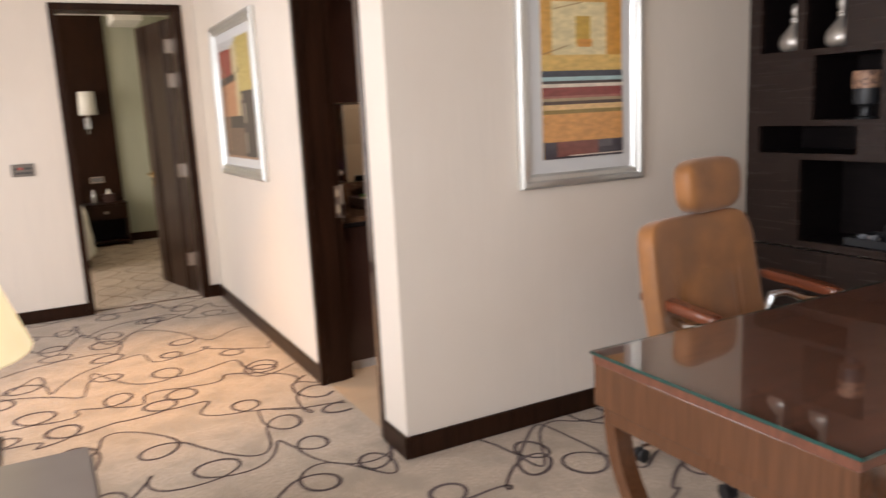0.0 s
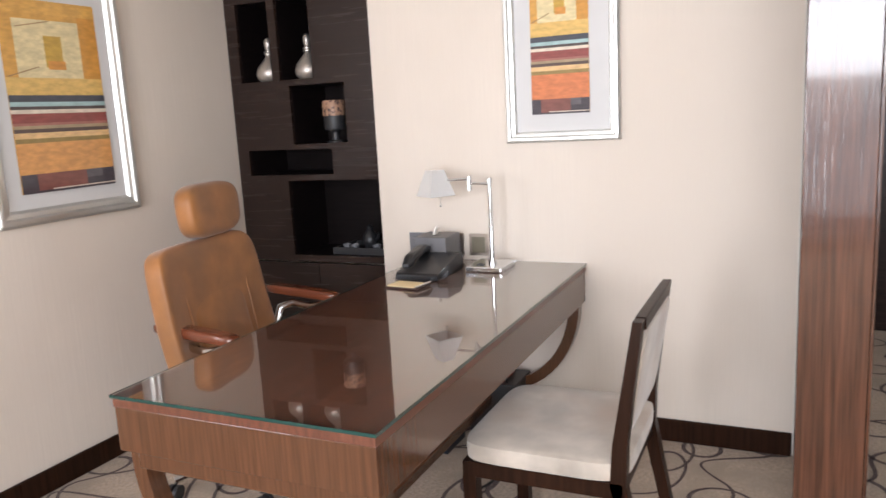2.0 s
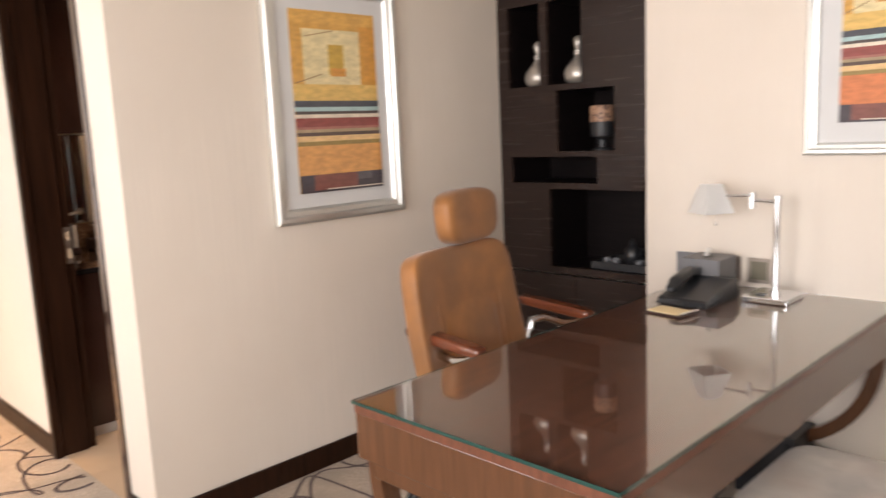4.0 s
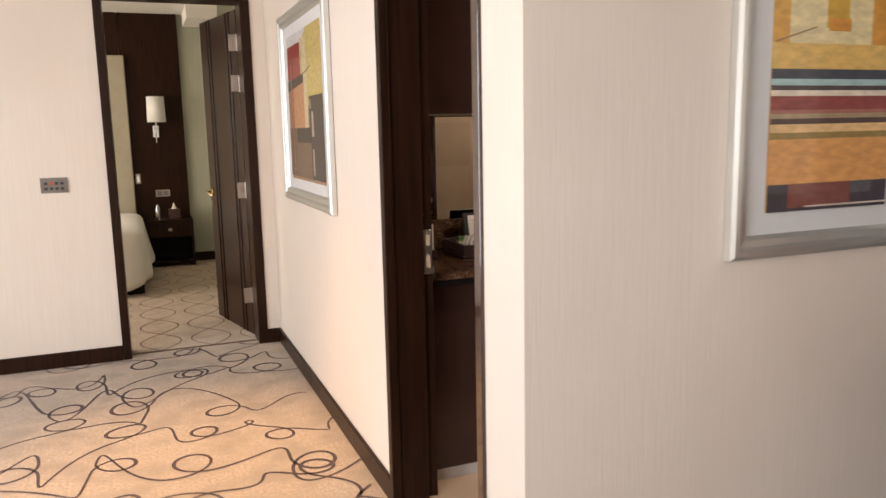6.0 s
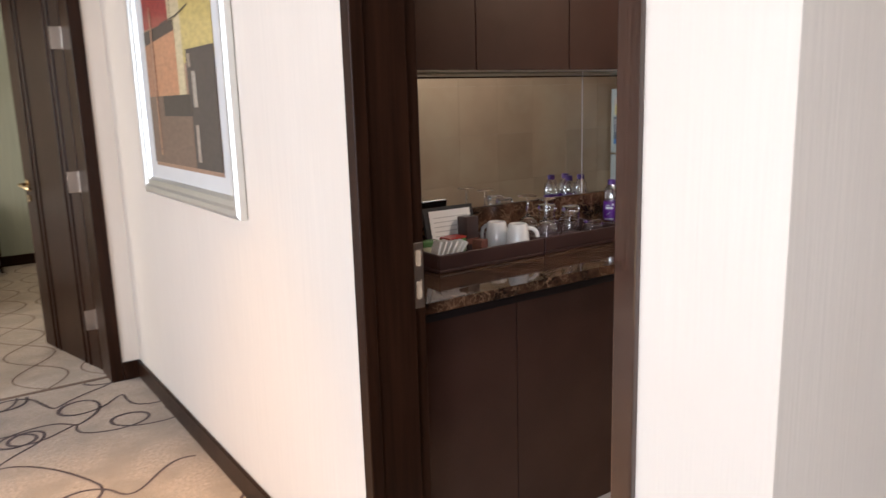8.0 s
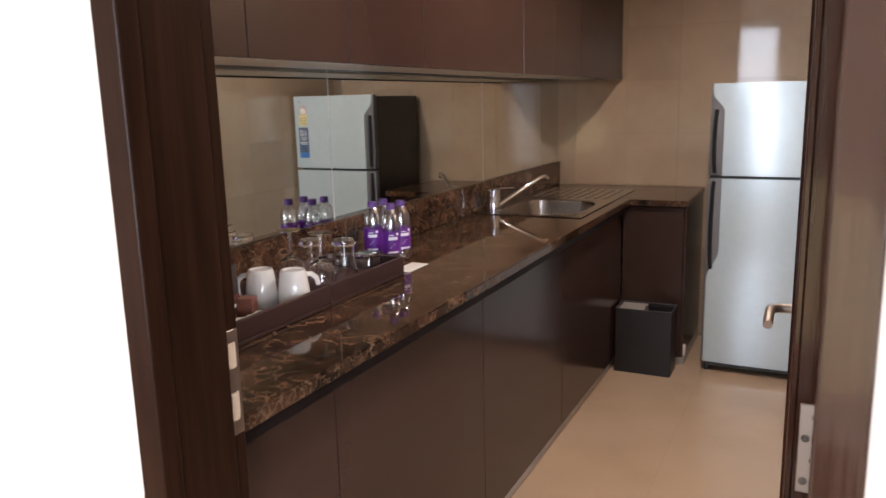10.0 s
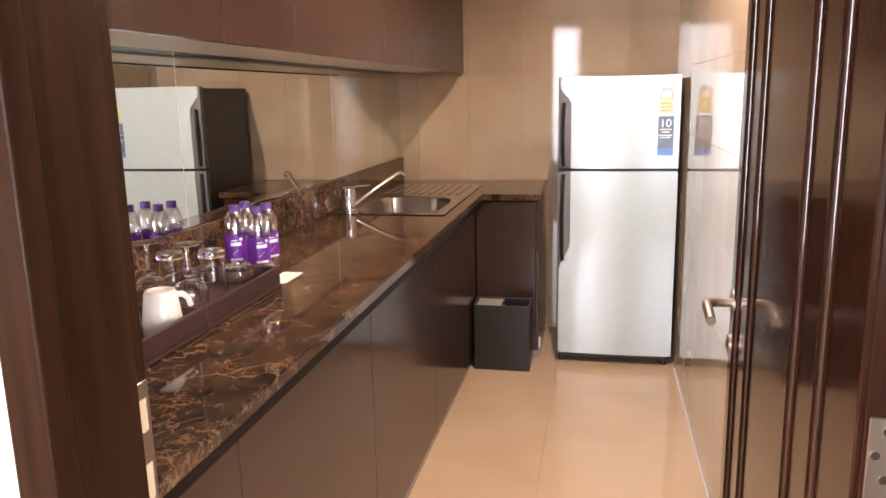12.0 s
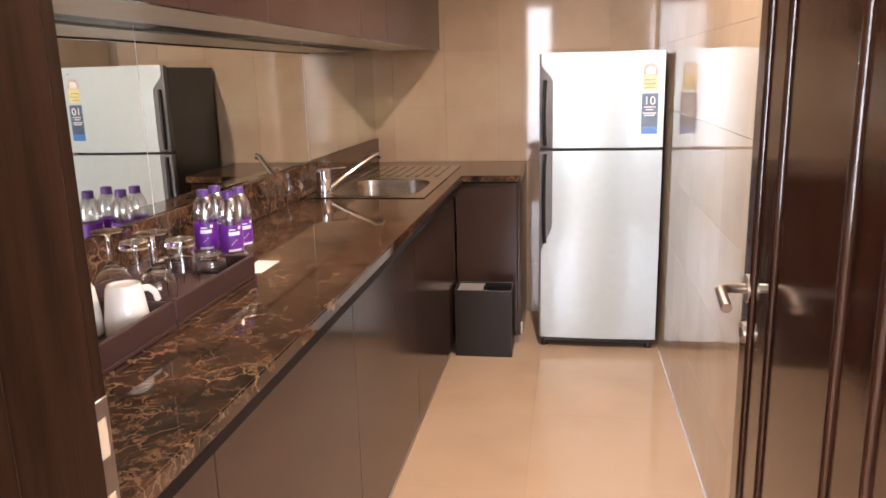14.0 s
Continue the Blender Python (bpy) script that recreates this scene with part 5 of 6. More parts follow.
UY, UZ = 4.28, 1.503
for x0, x1 in ((1.445, 1.79), (1.79, 2.17), (2.17, 2.563), (2.563, 3.402), (3.402, 3.795), (3.795, 4.20), (4.20, 5.046)):
    u = thing("wall_cabinet", (x0 + x1) / 2, 4.5, UZ, "glossy brown handleless wall cabinet over mirror", "cabinet", "kitchen wall cabinets")
    slab("carcass", x0, x1, UY + 0.02, 4.664, UZ + 0.022, 2.495, M["shelf_dark"], u)
    slab("door", x0 + 0.0015, x1 - 0.0015, UY, UY + 0.0185, UZ, 2.495, M["cabinet"], u, 0.0015)
    slab("underside", x0, x1, UY + 0.02, 4.58, UZ + 0.006, UZ + 0.0215, M["beige_lam"], u)
    slab("light_slot", x0, x1, 4.582, 4.664, UZ + 0.012, UZ + 0.0215, M["black"], u)

# sink and tap
sk = thing("sink", 4.2, 4.4, CT, "inset stainless steel sink with ribbed drainer", "sink")
sx0, sx1, sy0, sy1 = 3.735, 4.815, 4.142, 4.645
bcx, bcy, bhx, bhy = BOWL
bm = bmesh.new()
N = 48


def border(k):
    a = 2 * math.pi * k / N
    c, s = math.cos(a), math.sin(a)
    q = max(abs(c), abs(s))
    c, s = c / q, s / q
    x = bcx + (c * (4.34 - bcx) if c > 0 else c * (bcx - sx0))
    y = bcy + (s * (sy1 - bcy) if s > 0 else s * (bcy - sy0))
    return x, y


rim = [bm.verts.new((*border(k), CT + 0.004)) for k in range(N)]
r0 = [bm.verts.new((*oval(k, N, 1.0, 0.012), CT + 0.005)) for k in range(N)]
r1 = [bm.verts.new((*oval(k, N), CT + 0.001)) for k in range(N)]
for a, b in ((rim, r0), (r0, r1)):
    for k in range(N):
        j = (k + 1) % N
        bm.faces.new((a[k], a[j], b[j], b[k]))
part("rim", bm, M["steel"], sk, "brushed steel sink rim", True)
bm = bmesh.new()
rr = [[bm.verts.new((*oval(k, N, f), CT + dz)) for k in range(N)] for f, dz in ((1.0, 0.001), (0.985, -0.02), (0.96, -0.13), (0.92, -0.15), (0.82, -0.157))]
for a, b in zip(rr, rr[1:]):
    for k in range(N):
        j = (k + 1) % N
        bm.faces.new((a[k], a[j], b[j], b[k]))
bm.faces.new(rr[-1])
part("bowl", bm, M["steel"], sk, "rounded steel bowl", True)
bm = bmesh.new()
box(bm, 4.3405, sx1, sy0, sy1, CT + 0.0008, CT + 0.004, 0.001, 1)
part("drainer", bm, M["steel"], sk)
for k in range(9):
    y = sy0 + 0.055 + k * 0.048
    slab("rib", 4.39, sx1 - 0.03, y, y + 0.018, CT + 0.0041, CT + 0.0075, M["steel"], sk, 0.0015)
bm = bmesh.new()
lathe(bm, bcx, bcy, ((0.035, CT - 0.1565), (0.035, CT - 0.1545), (0.01, CT - 0.1545)), 20)
part("drain", bm, M["chrome"], sk, "", True)

tap = thing("tap", 3.80, 4.58, CT, "chrome single-lever kitchen mixer tap", "tap")
tx, ty = 3.80, 4.58
bm = bmesh.new()
lathe(bm, tx, ty, ((0.036, CT + 0.005), (0.036, CT + 0.012), (0.030, CT + 0.016), (0.030, CT + 0.072), (0.0285, CT + 0.074), (0.031, CT + 0.077), (0.031, CT + 0.106), (0.024, CT + 0.113)), 24)
part("tap_body", bm, M["chrome"], tap, "", True)
bm = bmesh.new()
tube(bm, [(tx + 0.012, ty - 0.02, CT + 0.03), (tx + 0.06, ty - 0.07, CT + 0.072), (tx + 0.12, ty - 0.13, CT + 0.118), (tx + 0.165, ty - 0.175, CT + 0.151), (tx + 0.18, ty - 0.19, CT + 0.155), (tx + 0.19, ty - 0.20, CT + 0.142)], 0.0115, 12)
part("spout", bm, M["chrome"], tap, "", True)
bm = bmesh.new()
tube(bm, [(tx, ty, CT + 0.108), (tx + 0.03, ty - 0.035, CT + 0.112), (tx + 0.07, ty - 0.075, CT + 0.110)], 0.006, 10, 0.004)
part("tap_lever", bm, M["chrome"], tap, "", True)

# fridge
FX, FY0, FY1, FZ = 4.447, 3.132, 3.710, 1.455
fr = thing("fridge", 4.65, 3.44, 0, "silver two-door fridge with dark handles and stickers", "fridge")
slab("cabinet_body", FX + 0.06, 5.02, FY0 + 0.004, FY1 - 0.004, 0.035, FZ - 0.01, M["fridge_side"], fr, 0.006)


def fridge_door(z0, z1, upper):
    """Front with a scooped strip beside the handle."""
    zz = [z0 + (z1 - z0) * k / 40 for k in range(41)]

    def edge(z):
        t = (z1 - z) / (z1 - z0) if upper else (z - z0) / (z1 - z0)
        # door edge swings in to make room for the handle, away from the free corner
        s = (t - 0.10) / 0.20 if upper else (t - 0.46) / 0.16
        s = min(1, max(0, s))
        return 0.012 + 0.054 * s * s * (3 - 2 * s)
    bm = bmesh.new()
    prev = None
    cols = 12
    for z in zz:
        row = []
        y1 = FY1 - edge(z)
        for k in range(cols + 1):
            y = FY0 + (y1 - FY0) * k / cols
            q = (k / cols - 0.5) * 2
            row.append(bm.verts.new((FX + 0.010 * q * q, y, z)))
        if prev:
            for k in range(cols):
                bm.faces.new((prev[k], prev[k + 1], row[k + 1], row[k]))
        prev = row
    geom = bmesh.ops.extrude_face_region(bm, geom=bm.faces[:])
    for v in geom["geom"]:
        if isinstance(v, bmesh.types.BMVert):
            v.co.x = FX + 0.055
    door = part("upper_door" if upper else "lower_door", bm, M["fridge"], fr, "silver painted door", True)
    bm = bmesh.new()
    box(bm, FX + 0.016, FX + 0.056, FY1 - 0.070, FY1 - 0.002, z0 + 0.001, z1 - 0.001, 0.004, 2)
    part("handle_recess", bm, M["grey_plastic"], door, "dark grey handle strip", True)
    bm = bmesh.new()
    a, b = (z0 + 0.015, z0 + (z1 - z0) * 0.72) if upper else (z0 + (z1 - z0) * 0.52, z1 - 0.015)
    pts = [(FX + 0.012, FY1 - 0.030, a), (FX + 0.002, FY1 - 0.026, a + 0.05), (FX - 0.002, FY1 - 0.024, (a + b) / 2), (FX + 0.002, FY1 - 0.026, b - 0.05), (FX + 0.012, FY1 - 0.030, b)]
    tube(bm, pts, 0.010, 10, 0.012)
    part("handle", bm, M["black"], door, "black grip handle", True)
    return door


ud = fridge_door(1.012, FZ, True)
fridge_door(0.055, 0.998, False)
slab("toe_strip", FX + 0.02, FX + 0.07, FY0 + 0.02, FY1 - 0.02, 0.03, 0.052, M["black"], fr, 0.003)
for y in (FY0 + 0.03, FY1 - 0.03):
    bm = bmesh.new()
    lathe(bm, FX + 0.05, y, ((0.016, 0.0005), (0.018, 0.006), (0.012, 0.03)), 14)
    part("foot", bm, M["black"], fr, "", True)
st = thing("energy_label", FX, 3.194, 1.1, "star rating sticker with red arch and yellow field", "sticker")


def sticker(nm, parent, y0, y1, z0, z1, mat, d=0.0012, arch_top=False):
    bm = bmesh.new()
    out = [(y1, z0), (y0, z0), (y0, z1)]
    if arch_top:
        c, r = (y0 + y1) / 2, (y1 - y0) / 2
        out += [(c - r * math.cos(math.pi * k / 12), z1 + r * math.sin(math.pi * k / 12)) for k in range(1, 12)]
    out += [(y1, z1)]
    prism(bm, out, lambda u, v, dd: (FX + 0.010 * ((u - FY0) / (FY1 - FY0) * 2 - 1) ** 2 - dd, u, v), d * 0.5, d)
    return part(nm, bm, mat, parent)


sticker("rating_field", st, 3.166, 3.230, 1.275, 1.345, paint(0.70, 0.62, 0.30), 0.0012)
sticker("rating_arch", st, 3.164, 3.232, 1.346, 1.366, paint(0.50, 0.40, 0.38), 0.0012, arch_top=True)
sticker("arch_inner", st, 3.176, 3.220, 1.347, 1.362, paint(0.70, 0.68, 0.66), 0.0018, arch_top=True)
for k in range(3):
    sticker("text_bar", st, 3.174, 3.222, 1.285 + 0.018 * k, 1.289 + 0.018 * k, paint(0.35, 0.32, 0.2), 0.0018)
st2 = thing("warranty_sticker", FX, 3.194, 1.05, "blue sticker with white number ten", "sticker")
sticker("blue_field", st2, 3.160, 3.234, 1.075, 1.262, paint(0.075, 0.12, 0.20), 0.0012)
sticker("bright_field", st2, 3.160, 3.234, 1.075, 1.108, paint(0.06, 0.20, 0.55), 0.0018)
for z0, y0, y1 in ((1.196, 3.170, 3.224), (1.184, 3.180, 3.216), (1.168, 3.168, 3.228), (1.158, 3.174, 3.222)):
    sticker("text_bar", st2, y0, y1, z0, z0 + 0.006, paint(0.6, 0.62, 0.66), 0.0018)
bm = bmesh.new()
lathe(bm, 0, 0, ((0.012, 0), (0.012, 0.0008)), 16)
moved(bm, Matrix.Translation((FX - 0.0012 + 0.0095, 3.197, 1.132)) @ Matrix.Rotation(radians(-90), 4, "Y"))
part("emblem", bm, paint(0.55, 0.60, 0.62), st2)
cu = bpy.data.curves.new("number", "FONT")
cu.body, cu.size, cu.extrude = "10", 0.055, 0.0004
txt = new("number_text_source", cu)
dg = bpy.context.evaluated_depsgraph_get()
me = bpy.data.meshes.new_from_object(txt.evaluated_get(dg))
bpy.data.objects.remove(txt)
me.materials.clear()
me.materials.append(M["white_print"])
num = new("number", me)
num.parent = st2
num.matrix_parent_inverse = Matrix.Translation(-st2.location)
num.matrix_basis = Matrix.Translation((FX + 0.004, FY0 + 0.094, 1.210)) @ Matrix(((0, 0, -1, 0), (-1, 0, 0, 0), (0, 1, 0, 0), (0, 0, 0, 1)))
bm = bmesh.new()
prism(bm, rect(3.169, 3.199, 1.418, 1.424), lambda u, v, dd: (FX + 0.009 - dd, u, v), 0.001, 0.002)
part("badge", bm, M["grey_plastic"], ud, "small grey badge")

setting(slab("trim_sealant", 1.47, 4.44, 3.1105, 3.117, 0.0002, 0.007, M["white_print"], None, 0.002), "pale sealant line where floor meets tiles", "trim")

# recycling bin
rb = thing("recycling_bin", 4.24, 3.97, 0, "black two-compartment bin by the end cabinet", "bin")
bx0, bx1, by0, by1, bz = 4.285, 4.445, 3.832, 4.112, 0.340
for b in ((bx0, bx0 + 0.006, by0, by1), (bx1 - 0.006, bx1, by0, by1), (bx0 + 0.006, bx1 - 0.006, by0, by0 + 0.006), (bx0 + 0.006, bx1 - 0.006, by1 - 0.006, by1)):
    slab("bin_side", *b, 0.001, bz, M["black"], rb, 0.0015)
slab("bin_bottom", bx0 + 0.006, bx1 - 0.006, by0 + 0.006, by1 - 0.006, 0.001, 0.02, M["black"], rb)
for b in ((bx0 + 0.001, bx0 + 0.005, by0, by1), (bx1 - 0.005, bx1 - 0.001, by0, by1), (bx0 + 0.005, bx1 - 0.005, by0 + 0.001, by0 + 0.005), (bx0 + 0.005, bx1 - 0.005, by1 - 0.005, by1 - 0.001)):
    slab("rim_strip", *b, bz + 0.0002, bz + 0.002, M["grey_plastic"], rb)
slab("liner", bx0 + 0.010, bx1 - 0.010, 3.975, by1 - 0.010, 0.03, bz - 0.003, material("grey_bin_liner", (0.42, 0.38, 0.34), 0.5), rb, 0.003, "grey inner bucket")
slab("liner", bx0 + 0.010, bx1 - 0.010, by0 + 0.010, 3.965, 0.03, bz - 0.02, M["shelf_dark"], rb, 0.003)
bm = bmesh.new()
tube(bm, [(bx0 + 0.03, 3.97, bz - 0.012), (bx0 + 0.07, 3.97, bz + 0.004), (bx0 + 0.12, 3.97, bz - 0.012)], 0.004, 8)
part("bin_handle", bm, M["chrome"], rb, "", True)
slab("plug_socket", 4.485, 4.500, 3.79, 3.8145, 0.058, 0.118, M["paper"])
tagged(bpy.data.objects["plug_socket"], "small white plug box by the plinth", "socket")

# ---- welcome trays ----
TZ = CT + 0.058


def tray(x0, x1, y0, y1, label):
    t = thing("tray", (x0 + x1) / 2, (y0 + y1) / 2, CT, label, "tray", "trays on the worktop")
    slab("tray_base", x0, x1, y0, y1, CT + 0.001, CT + 0.010, M["tray"], t, 0.002)
    for b in ((x0, x1, y0, y0 + 0.012), (x0, x1, y1 - 0.012, y1), (x0, x0 + 0.012, y0 + 0.012, y1 - 0.012), (x1 - 0.012, x1, y0 + 0.012, y1 - 0.012)):
        slab("tray_side", *b, CT + 0.0102, TZ, M["tray"], t, 0.003)
    return t


TB = CT + 0.0105
tray(1.68, 2.118, 4.345, 4.600, "dark brown leather tray with tea and sachets")
tray(2.122, 2.515, 4.345, 4.600, "dark brown leather tray with upturned glasses")


def mug(x, y, a):
    z = TB
    m = thing("mug", x, y, z, "upturned white china mug on the dark tray", "mug", "white mugs on the tray")
    bm = bmesh.new()
    lathe(bm, x, y, ((0.041, z), (0.043, z + 0.004), (0.042, z + 0.03), (0.034, z + 0.092), (0.030, z + 0.098), (0.026, z + 0.098), (0.025, z + 0.094)), 28)
    part("mug_body", bm, M["china"], m, "", True)
    bm = bmesh.new()
    c, s = math.cos(a), math.sin(a)
    pts = [(0.034, 0.080), (0.052, 0.078), (0.066, 0.066), (0.072, 0.046), (0.068, 0.026), (0.056, 0.016), (0.040, 0.018)]
    tube(bm, [(x + r * c, y + r * s, z + h) for r, h in pts], 0.0045, 10, 0.007)
    part("mug_handle", bm, M["china"], m, "", True)


mug(2.060, 4.415, radians(-25))
mug(2.035, 4.500, radians(100))


def upturned(profile, x, y, nm, label, group):
    """profile runs (radius, height) of the outer skin from the rim on the tray to the foot on top."""
    g = thing(nm, x, y, TB, label, "glass", group)
    bm = bmesh.new()
    lathe(bm, x, y, [(r, TB + h) for r, h in profile], 28)
    part("glass_body", bm, M["glass"], g, "", True).visible_shadow = False
    return g


WINE = ((0.030, 0.0005), (0.036, 0.02), (0.041, 0.045), (0.040, 0.06), (0.030, 0.080), (0.012, 0.094), (0.0045, 0.102), (0.004, 0.150), (0.006, 0.162), (0.034, 0.1665), (0.035, 0.169),
        (0.0348, 0.1692), (0.002, 0.1695))
WINE_IN = ((0.0288, 0.0006), (0.0348, 0.02), (0.0398, 0.045), (0.0388, 0.059), (0.0288, 0.078), (0.010, 0.090), (0.001, 0.092))
TALL = ((0.036, 0.0005), (0.037, 0.03), (0.034, 0.06), (0.031, 0.085), (0.033, 0.115), (0.0335, 0.122), (0.031, 0.126))
TALL_IN = ((0.0342, 0.0006), (0.0352, 0.03), (0.0322, 0.06), (0.0292, 0.085), (0.030, 0.108), (0.001, 0.110))
LOW = ((0.036, 0.0005), (0.041, 0.02), (0.042, 0.035), (0.036, 0.060), (0.0345, 0.066), (0.032, 0.069))
LOW_IN = ((0.0345, 0.0006), (0.0393, 0.02), (0.0403, 0.035), (0.034, 0.056), (0.001, 0.058))


def glass_at(kind, x, y):
    nm, label, outer, inner = {
        "wine": ("wine_glass", "upturned stemmed wine glass on the dark tray", WINE, WINE_IN),
        "tall": ("tumbler", "upturned tall clear tumbler on the dark tray", TALL, TALL_IN),
        "low": ("tumbler", "upturned low clear tumbler on the dark tray", LOW, LOW_IN)}[kind]
    # skin out and back in, so that the wall of the glass has thickness
    ring = list(inner)[::-1] + list(outer)
    upturned(ring, x, y, nm, label, "upturned glasses on the tray")


glass_at("wine", 2.205, 4.430)
glass_at("wine", 2.215, 4.540)
glass_at("tall", 2.340, 4.445)
glass_at("tall", 2.310, 4.540)
glass_at("low", 2.432, 4.422)
glass_at("low", 2.405, 4.520)


def bottle(x, y, z, turn):
    b = thing("water_bottle", x, y, z, "clear water bottle with purple label and cap", "bottle", "purple water bottles on the worktop")
    bm = bmesh.new()
    lathe(bm, x, y, ((0.026, z + 0.0005), (0.031, z + 0.006), (0.0315, z + 0.03), (0.0305, z + 0.036), (0.0305, z + 0.112), (0.0318, z + 0.122), (0.0310, z + 0.142), (0.0265, z + 0.162), (0.0185, z + 0.177), (0.0135, z + 0.183), (0.0135, z + 0.188)), 28)
    part("bottle_body", bm, M["bottle"], b, "clear plastic", True).visible_shadow = False
    bm = bmesh.new()
    lathe(bm, x, y, ((0.0312, z + 0.037), (0.0312, z + 0.111)), 32, closed=False)
    lab = part("label_sleeve", bm, M["purple"], b, "purple printed label", True)
    for a0, a1, h0, h1 in ((-0.5, 0.5, 0.083, 0.093), (-0.45, 0.1, 0.097, 0.100), (-0.6, 0.55, 0.040, 0.046), (0.35, 0.62, 0.098, 0.106), (-0.3, -0.22, 0.058, 0.061), (-0.12, -0.04, 0.063, 0.066), (0.06, 0.14, 0.068, 0.071)):
        for off in (0, math.pi):
            bm = bmesh.new()
            rows = []
            for k in range(7):
                a = turn + off + a0 + (a1 - a0) * k / 6
                rows.append([bm.verts.new((x + 0.0316 * math.cos(a), y + 0.0316 * math.sin(a), z + h)) for h in (h0, h1)])
            for p, q in zip(rows, rows[1:]):
                bm.faces.new((p[0], q[0], q[1], p[1]))
            part("print_bar", bm, M["white_print"], lab)
    bm = bmesh.new()
    lathe(bm, x, y, ((0.0155, z + 0.178), (0.0155, z + 0.196), (0.0135, z + 0.199)), 22)
    part("cap", bm, M["purple_cap"], b, "purple screw cap", True)


for x, y, a in ((2.665, 4.545, 3.6), (2.640, 4.462, 3.9), (2.735, 4.545, 3.7), (2.718, 4.468, 4.1)):
    bottle(x, y, CT + 0.001, a)
napkin = tagged(slab("paper_card", 2.545, 2.675, 4.345, 4.405, CT + 0.0008, CT + 0.0022, M["paper"]), "white paper card lying on the worktop", "card")

# tea things
mb = thing("menu_board", 1.885, 4.57, TB, "black easel frame with white menu card", "menu board")
mbm = Matrix.Translation((1.885, 4.545, TB)) @ Matrix.Rotation(radians(-14), 4, "X")
for nm, bxs, mt in (("easel_frame", [(-0.105, 0.105, 0, 0.012, 0.0, 0.165)], M["black"]), ("card", [(-0.085, 0.09, -0.0025, -0.0005, 0.012, 0.152)], M["paper"])):
    bm = bmesh.new()
    for b in bxs:
        box(bm, *b, 0.001, 1)
    moved(bm, mbm)
    ob = part(nm, bm, mt, mb)
for k in range(7):
    bm = bmesh.new()
    box(bm, -0.07, 0.075 - 0.02 * (k % 3), -0.0035, -0.0027, 0.03 + 0.016 * k, 0.033 + 0.016 * k)
    moved(bm, mbm)
    part("text_bar", bm, M["plinth"], mb)


def pack(nm, label, cat, x, y, sx, sy, h, rot, mat, bands=()):
    p = thing(nm, x, y, TB, label, cat)
    pm = Matrix.Translation((x, y, TB)) @ Matrix.Rotation(radians(rot), 4, "Z")
    bm = bmesh.new()
    box(bm, -sx / 2, sx / 2, -sy / 2, sy / 2, 0.0005, h, 0.003, 2)
    moved(bm, pm)
    part("carton", bm, mat, p, "", True)
    for z0, z1, mt in bands:
        bm = bmesh.new()
        box(bm, -sx / 2 - 0.0008, sx / 2 + 0.0008, -sy / 2 - 0.0008, sy / 2 + 0.0008, z0, z1)
        moved(bm, pm)
        part("printed_band", bm, mt, p)


pack("tea_packet", "green tea packet with red top", "packet", 1.845, 4.50, 0.075, 0.05, 0.068, 10, paint(0.06, 0.20, 0.04), [(0.062, 0.0685, paint(0.40, 0.03, 0.02)), (0.02, 0.04, paint(0.45, 0.42, 0.25))])
pack("tea_packet", "green tea packet lying beside the red one", "packet", 1.76, 4.52, 0.07, 0.05, 0.062, -8, paint(0.09, 0.20, 0.05), [(0.02, 0.045, paint(0.5, 0.46, 0.3))])
pack("coffee_box", "dark brown coffee sachet box", "box", 1.935, 4.535, 0.055, 0.05, 0.125, 6, paint(0.035, 0.014, 0.012), [(0.03, 0.05, paint(0.16, 0.05, 0.03))])
pack("wooden_pot", "brown wooden pot for stirrers", "pot", 1.925, 4.455, 0.04, 0.04, 0.055, 20, paint(0.16, 0.05, 0.03))
sac = thing("sugar_sachets", 1.76, 4.43, TB, "white sugar sachets leaning in a row", "sachets")
for k in range(6):
    bm = bmesh.new()
    box(bm, -0.004, 0.004, -0.02, 0.02, 0.0, 0.075, 0.001, 1)
    moved(bm, Matrix.Translation((1.71 + 0.017 * k, 4.43 + 0.004 * (k % 3), TB + 0.006)) @ Matrix.Rotation(radians(20 + 4 * k), 4, "Y") @ Matrix.Rotation(radians(8 * (k % 3)), 4, "Z"))
    part("sachet", bm, M["paper"], sac, "", True)
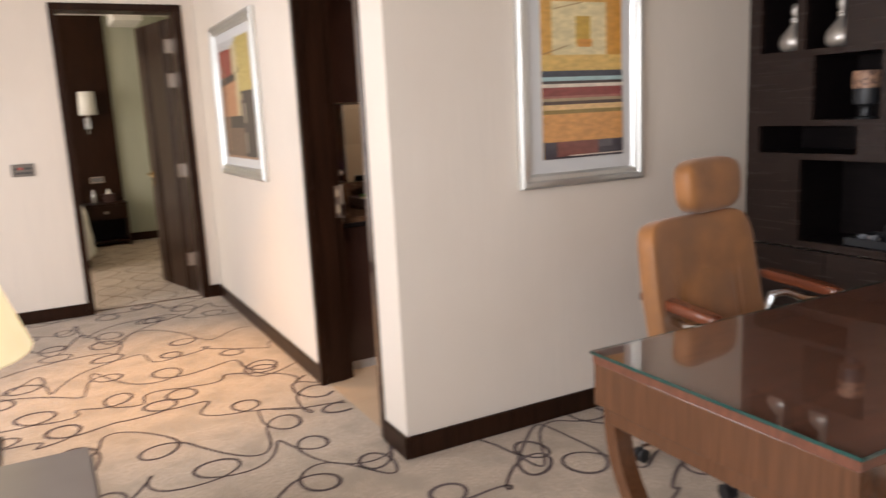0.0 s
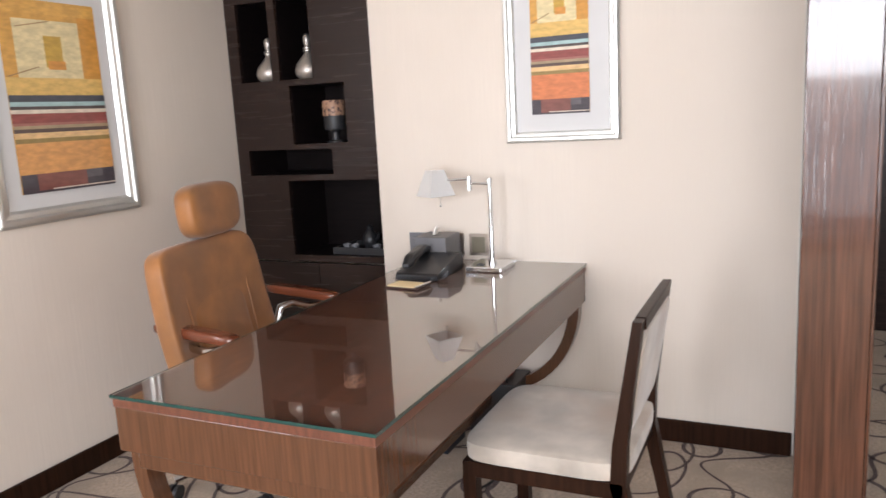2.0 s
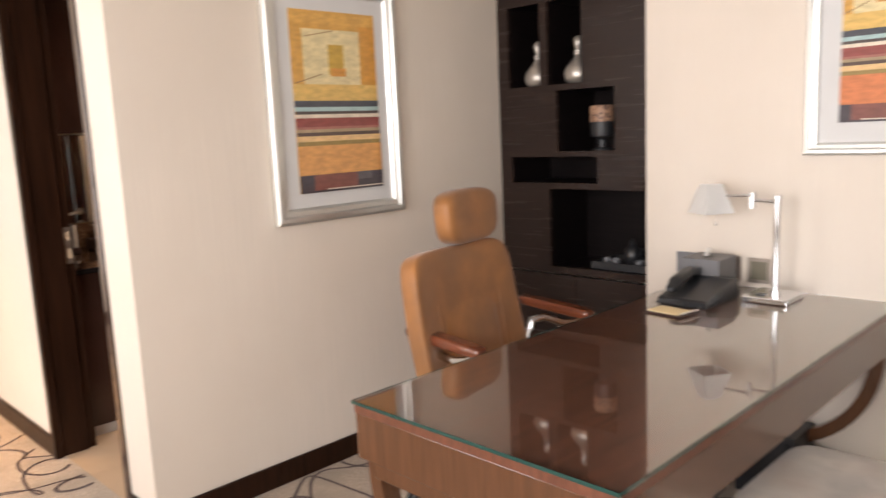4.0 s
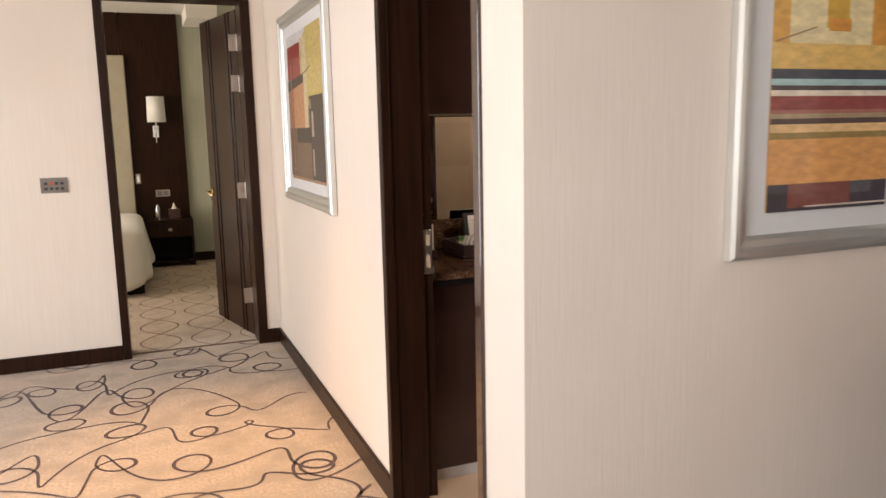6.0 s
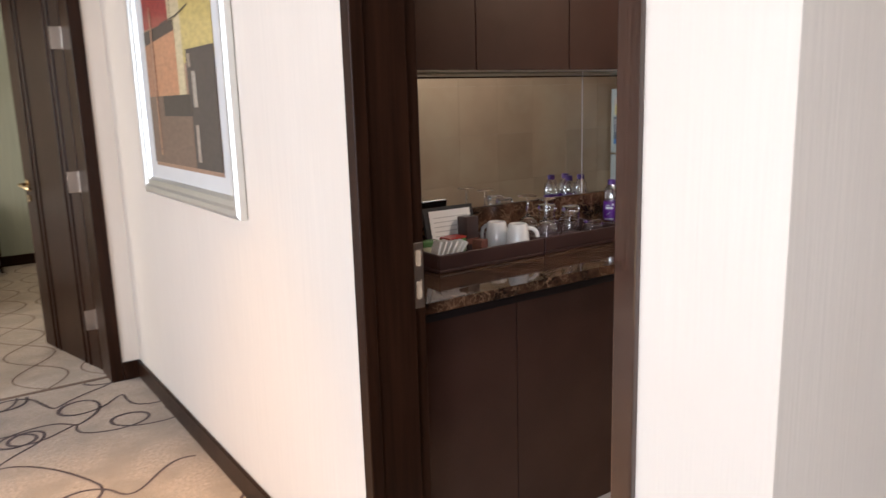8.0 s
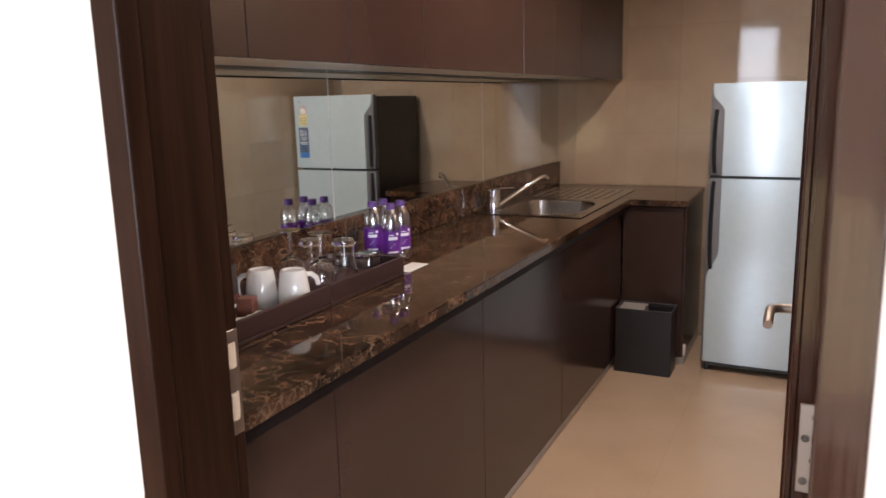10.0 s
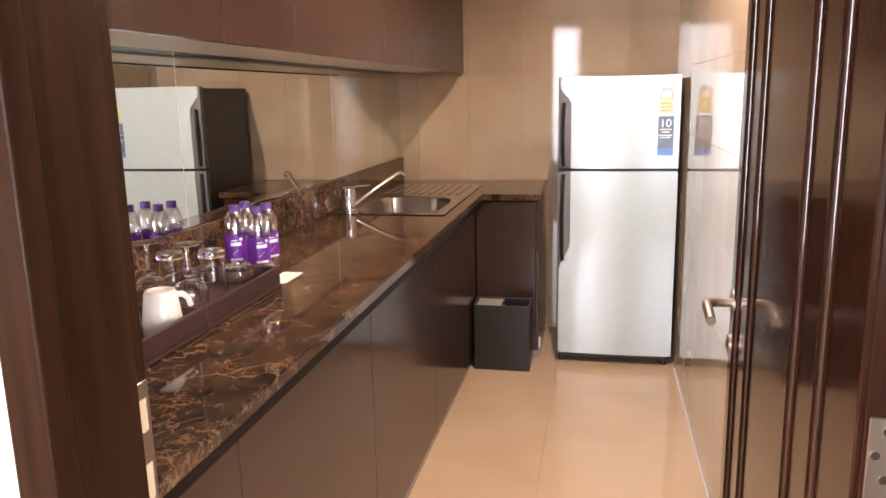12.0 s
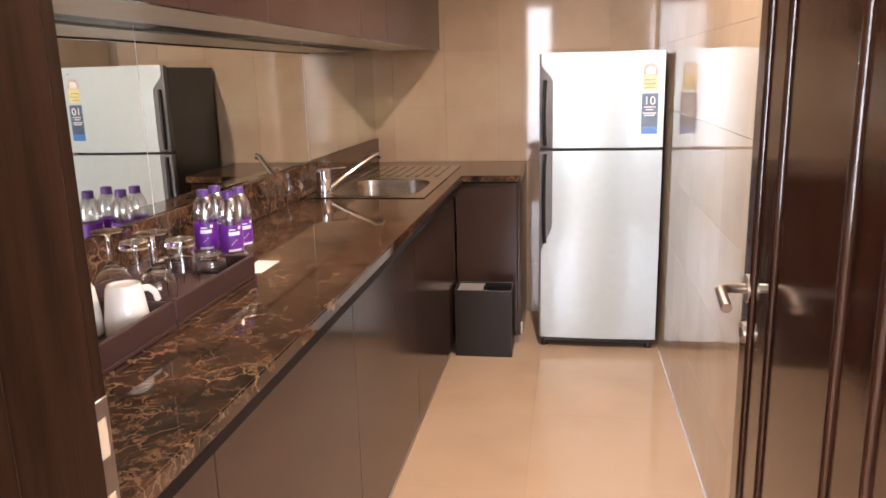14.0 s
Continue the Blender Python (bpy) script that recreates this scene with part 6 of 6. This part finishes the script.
cre = thing("creamer_pots", 1.87, 4.425, TB, "small white creamer pots on the tray", "creamer")
for k in range(4):
    bm = bmesh.new()
    lathe(bm, 1.84 + 0.03 * k, 4.418 + 0.008 * (k % 2), ((0.011, TB + 0.0005), (0.014, TB + 0.016), (0.016, TB + 0.0165), (0.016, TB + 0.018)), 14)
    part("creamer_pot", bm, M["china"], cre, "", True)
book = thing("magazine_rack", 1.62, 4.53, CT, "dark rack with leaflets and a white card", "leaflet rack")
slab("rack_body", 1.50, 1.585, 4.42, 4.60, CT + 0.001, CT + 0.035, M["tray"], book, 0.003)
for k in range(4):
    slab("leaflet", 1.512 + 0.017 * k, 1.522 + 0.017 * k, 4.43, 4.59, CT + 0.0355, CT + 0.185 - 0.012 * k, M["paper"] if k % 2 else M["grey_plastic"], book, 0.001)

# ---- marble tiles ----


def tile_mesh(name, size, thick, bevel, mat):
    bm = bmesh.new()
    box(bm, -size / 2, size / 2, -size / 2, size / 2, 0, thick, bevel, 1)
    bmesh.ops.recalc_face_normals(bm, faces=bm.faces[:])
    me = bpy.data.meshes.new(name)
    bm.to_mesh(me)
    bm.free()
    me.materials.append(mat)
    return me


wall_tile = tile_mesh("tile", 0.2993, 0.010, 0.0004, M["tile"])
east = bpy.data.objects["wall_kitchen_east"]
for i in range(6):
    for j in range(9):
        t = new("tile", wall_tile)
        t.parent = east
        t.matrix_basis = Matrix.Translation((5.061, 4.705 - 0.30 * i, -0.16 + 0.30 * j)) @ Matrix.Rotation(radians(-90), 4, "Y")
study = bpy.data.objects["wall_study"]
for i in range(12):
    for j in range(9):
        t = new("tile", wall_tile)
        t.parent = study
        t.matrix_basis = Matrix.Translation((4.79 - 0.30 * i, 3.100, -0.16 + 0.30 * j)) @ Matrix.Rotation(radians(-90), 4, "X")
floor_tile = tile_mesh("tile", 0.5996, 0.008, 0.0002, M["tile_floor"])
for i in range(7):
    for j in range(3):
        t = new("tile", floor_tile)
        t.parent = floor_kitchen
        t.matrix_basis = Matrix.Translation((1.562 + 0.60 * i, 3.40 + 0.60 * j, -0.008))
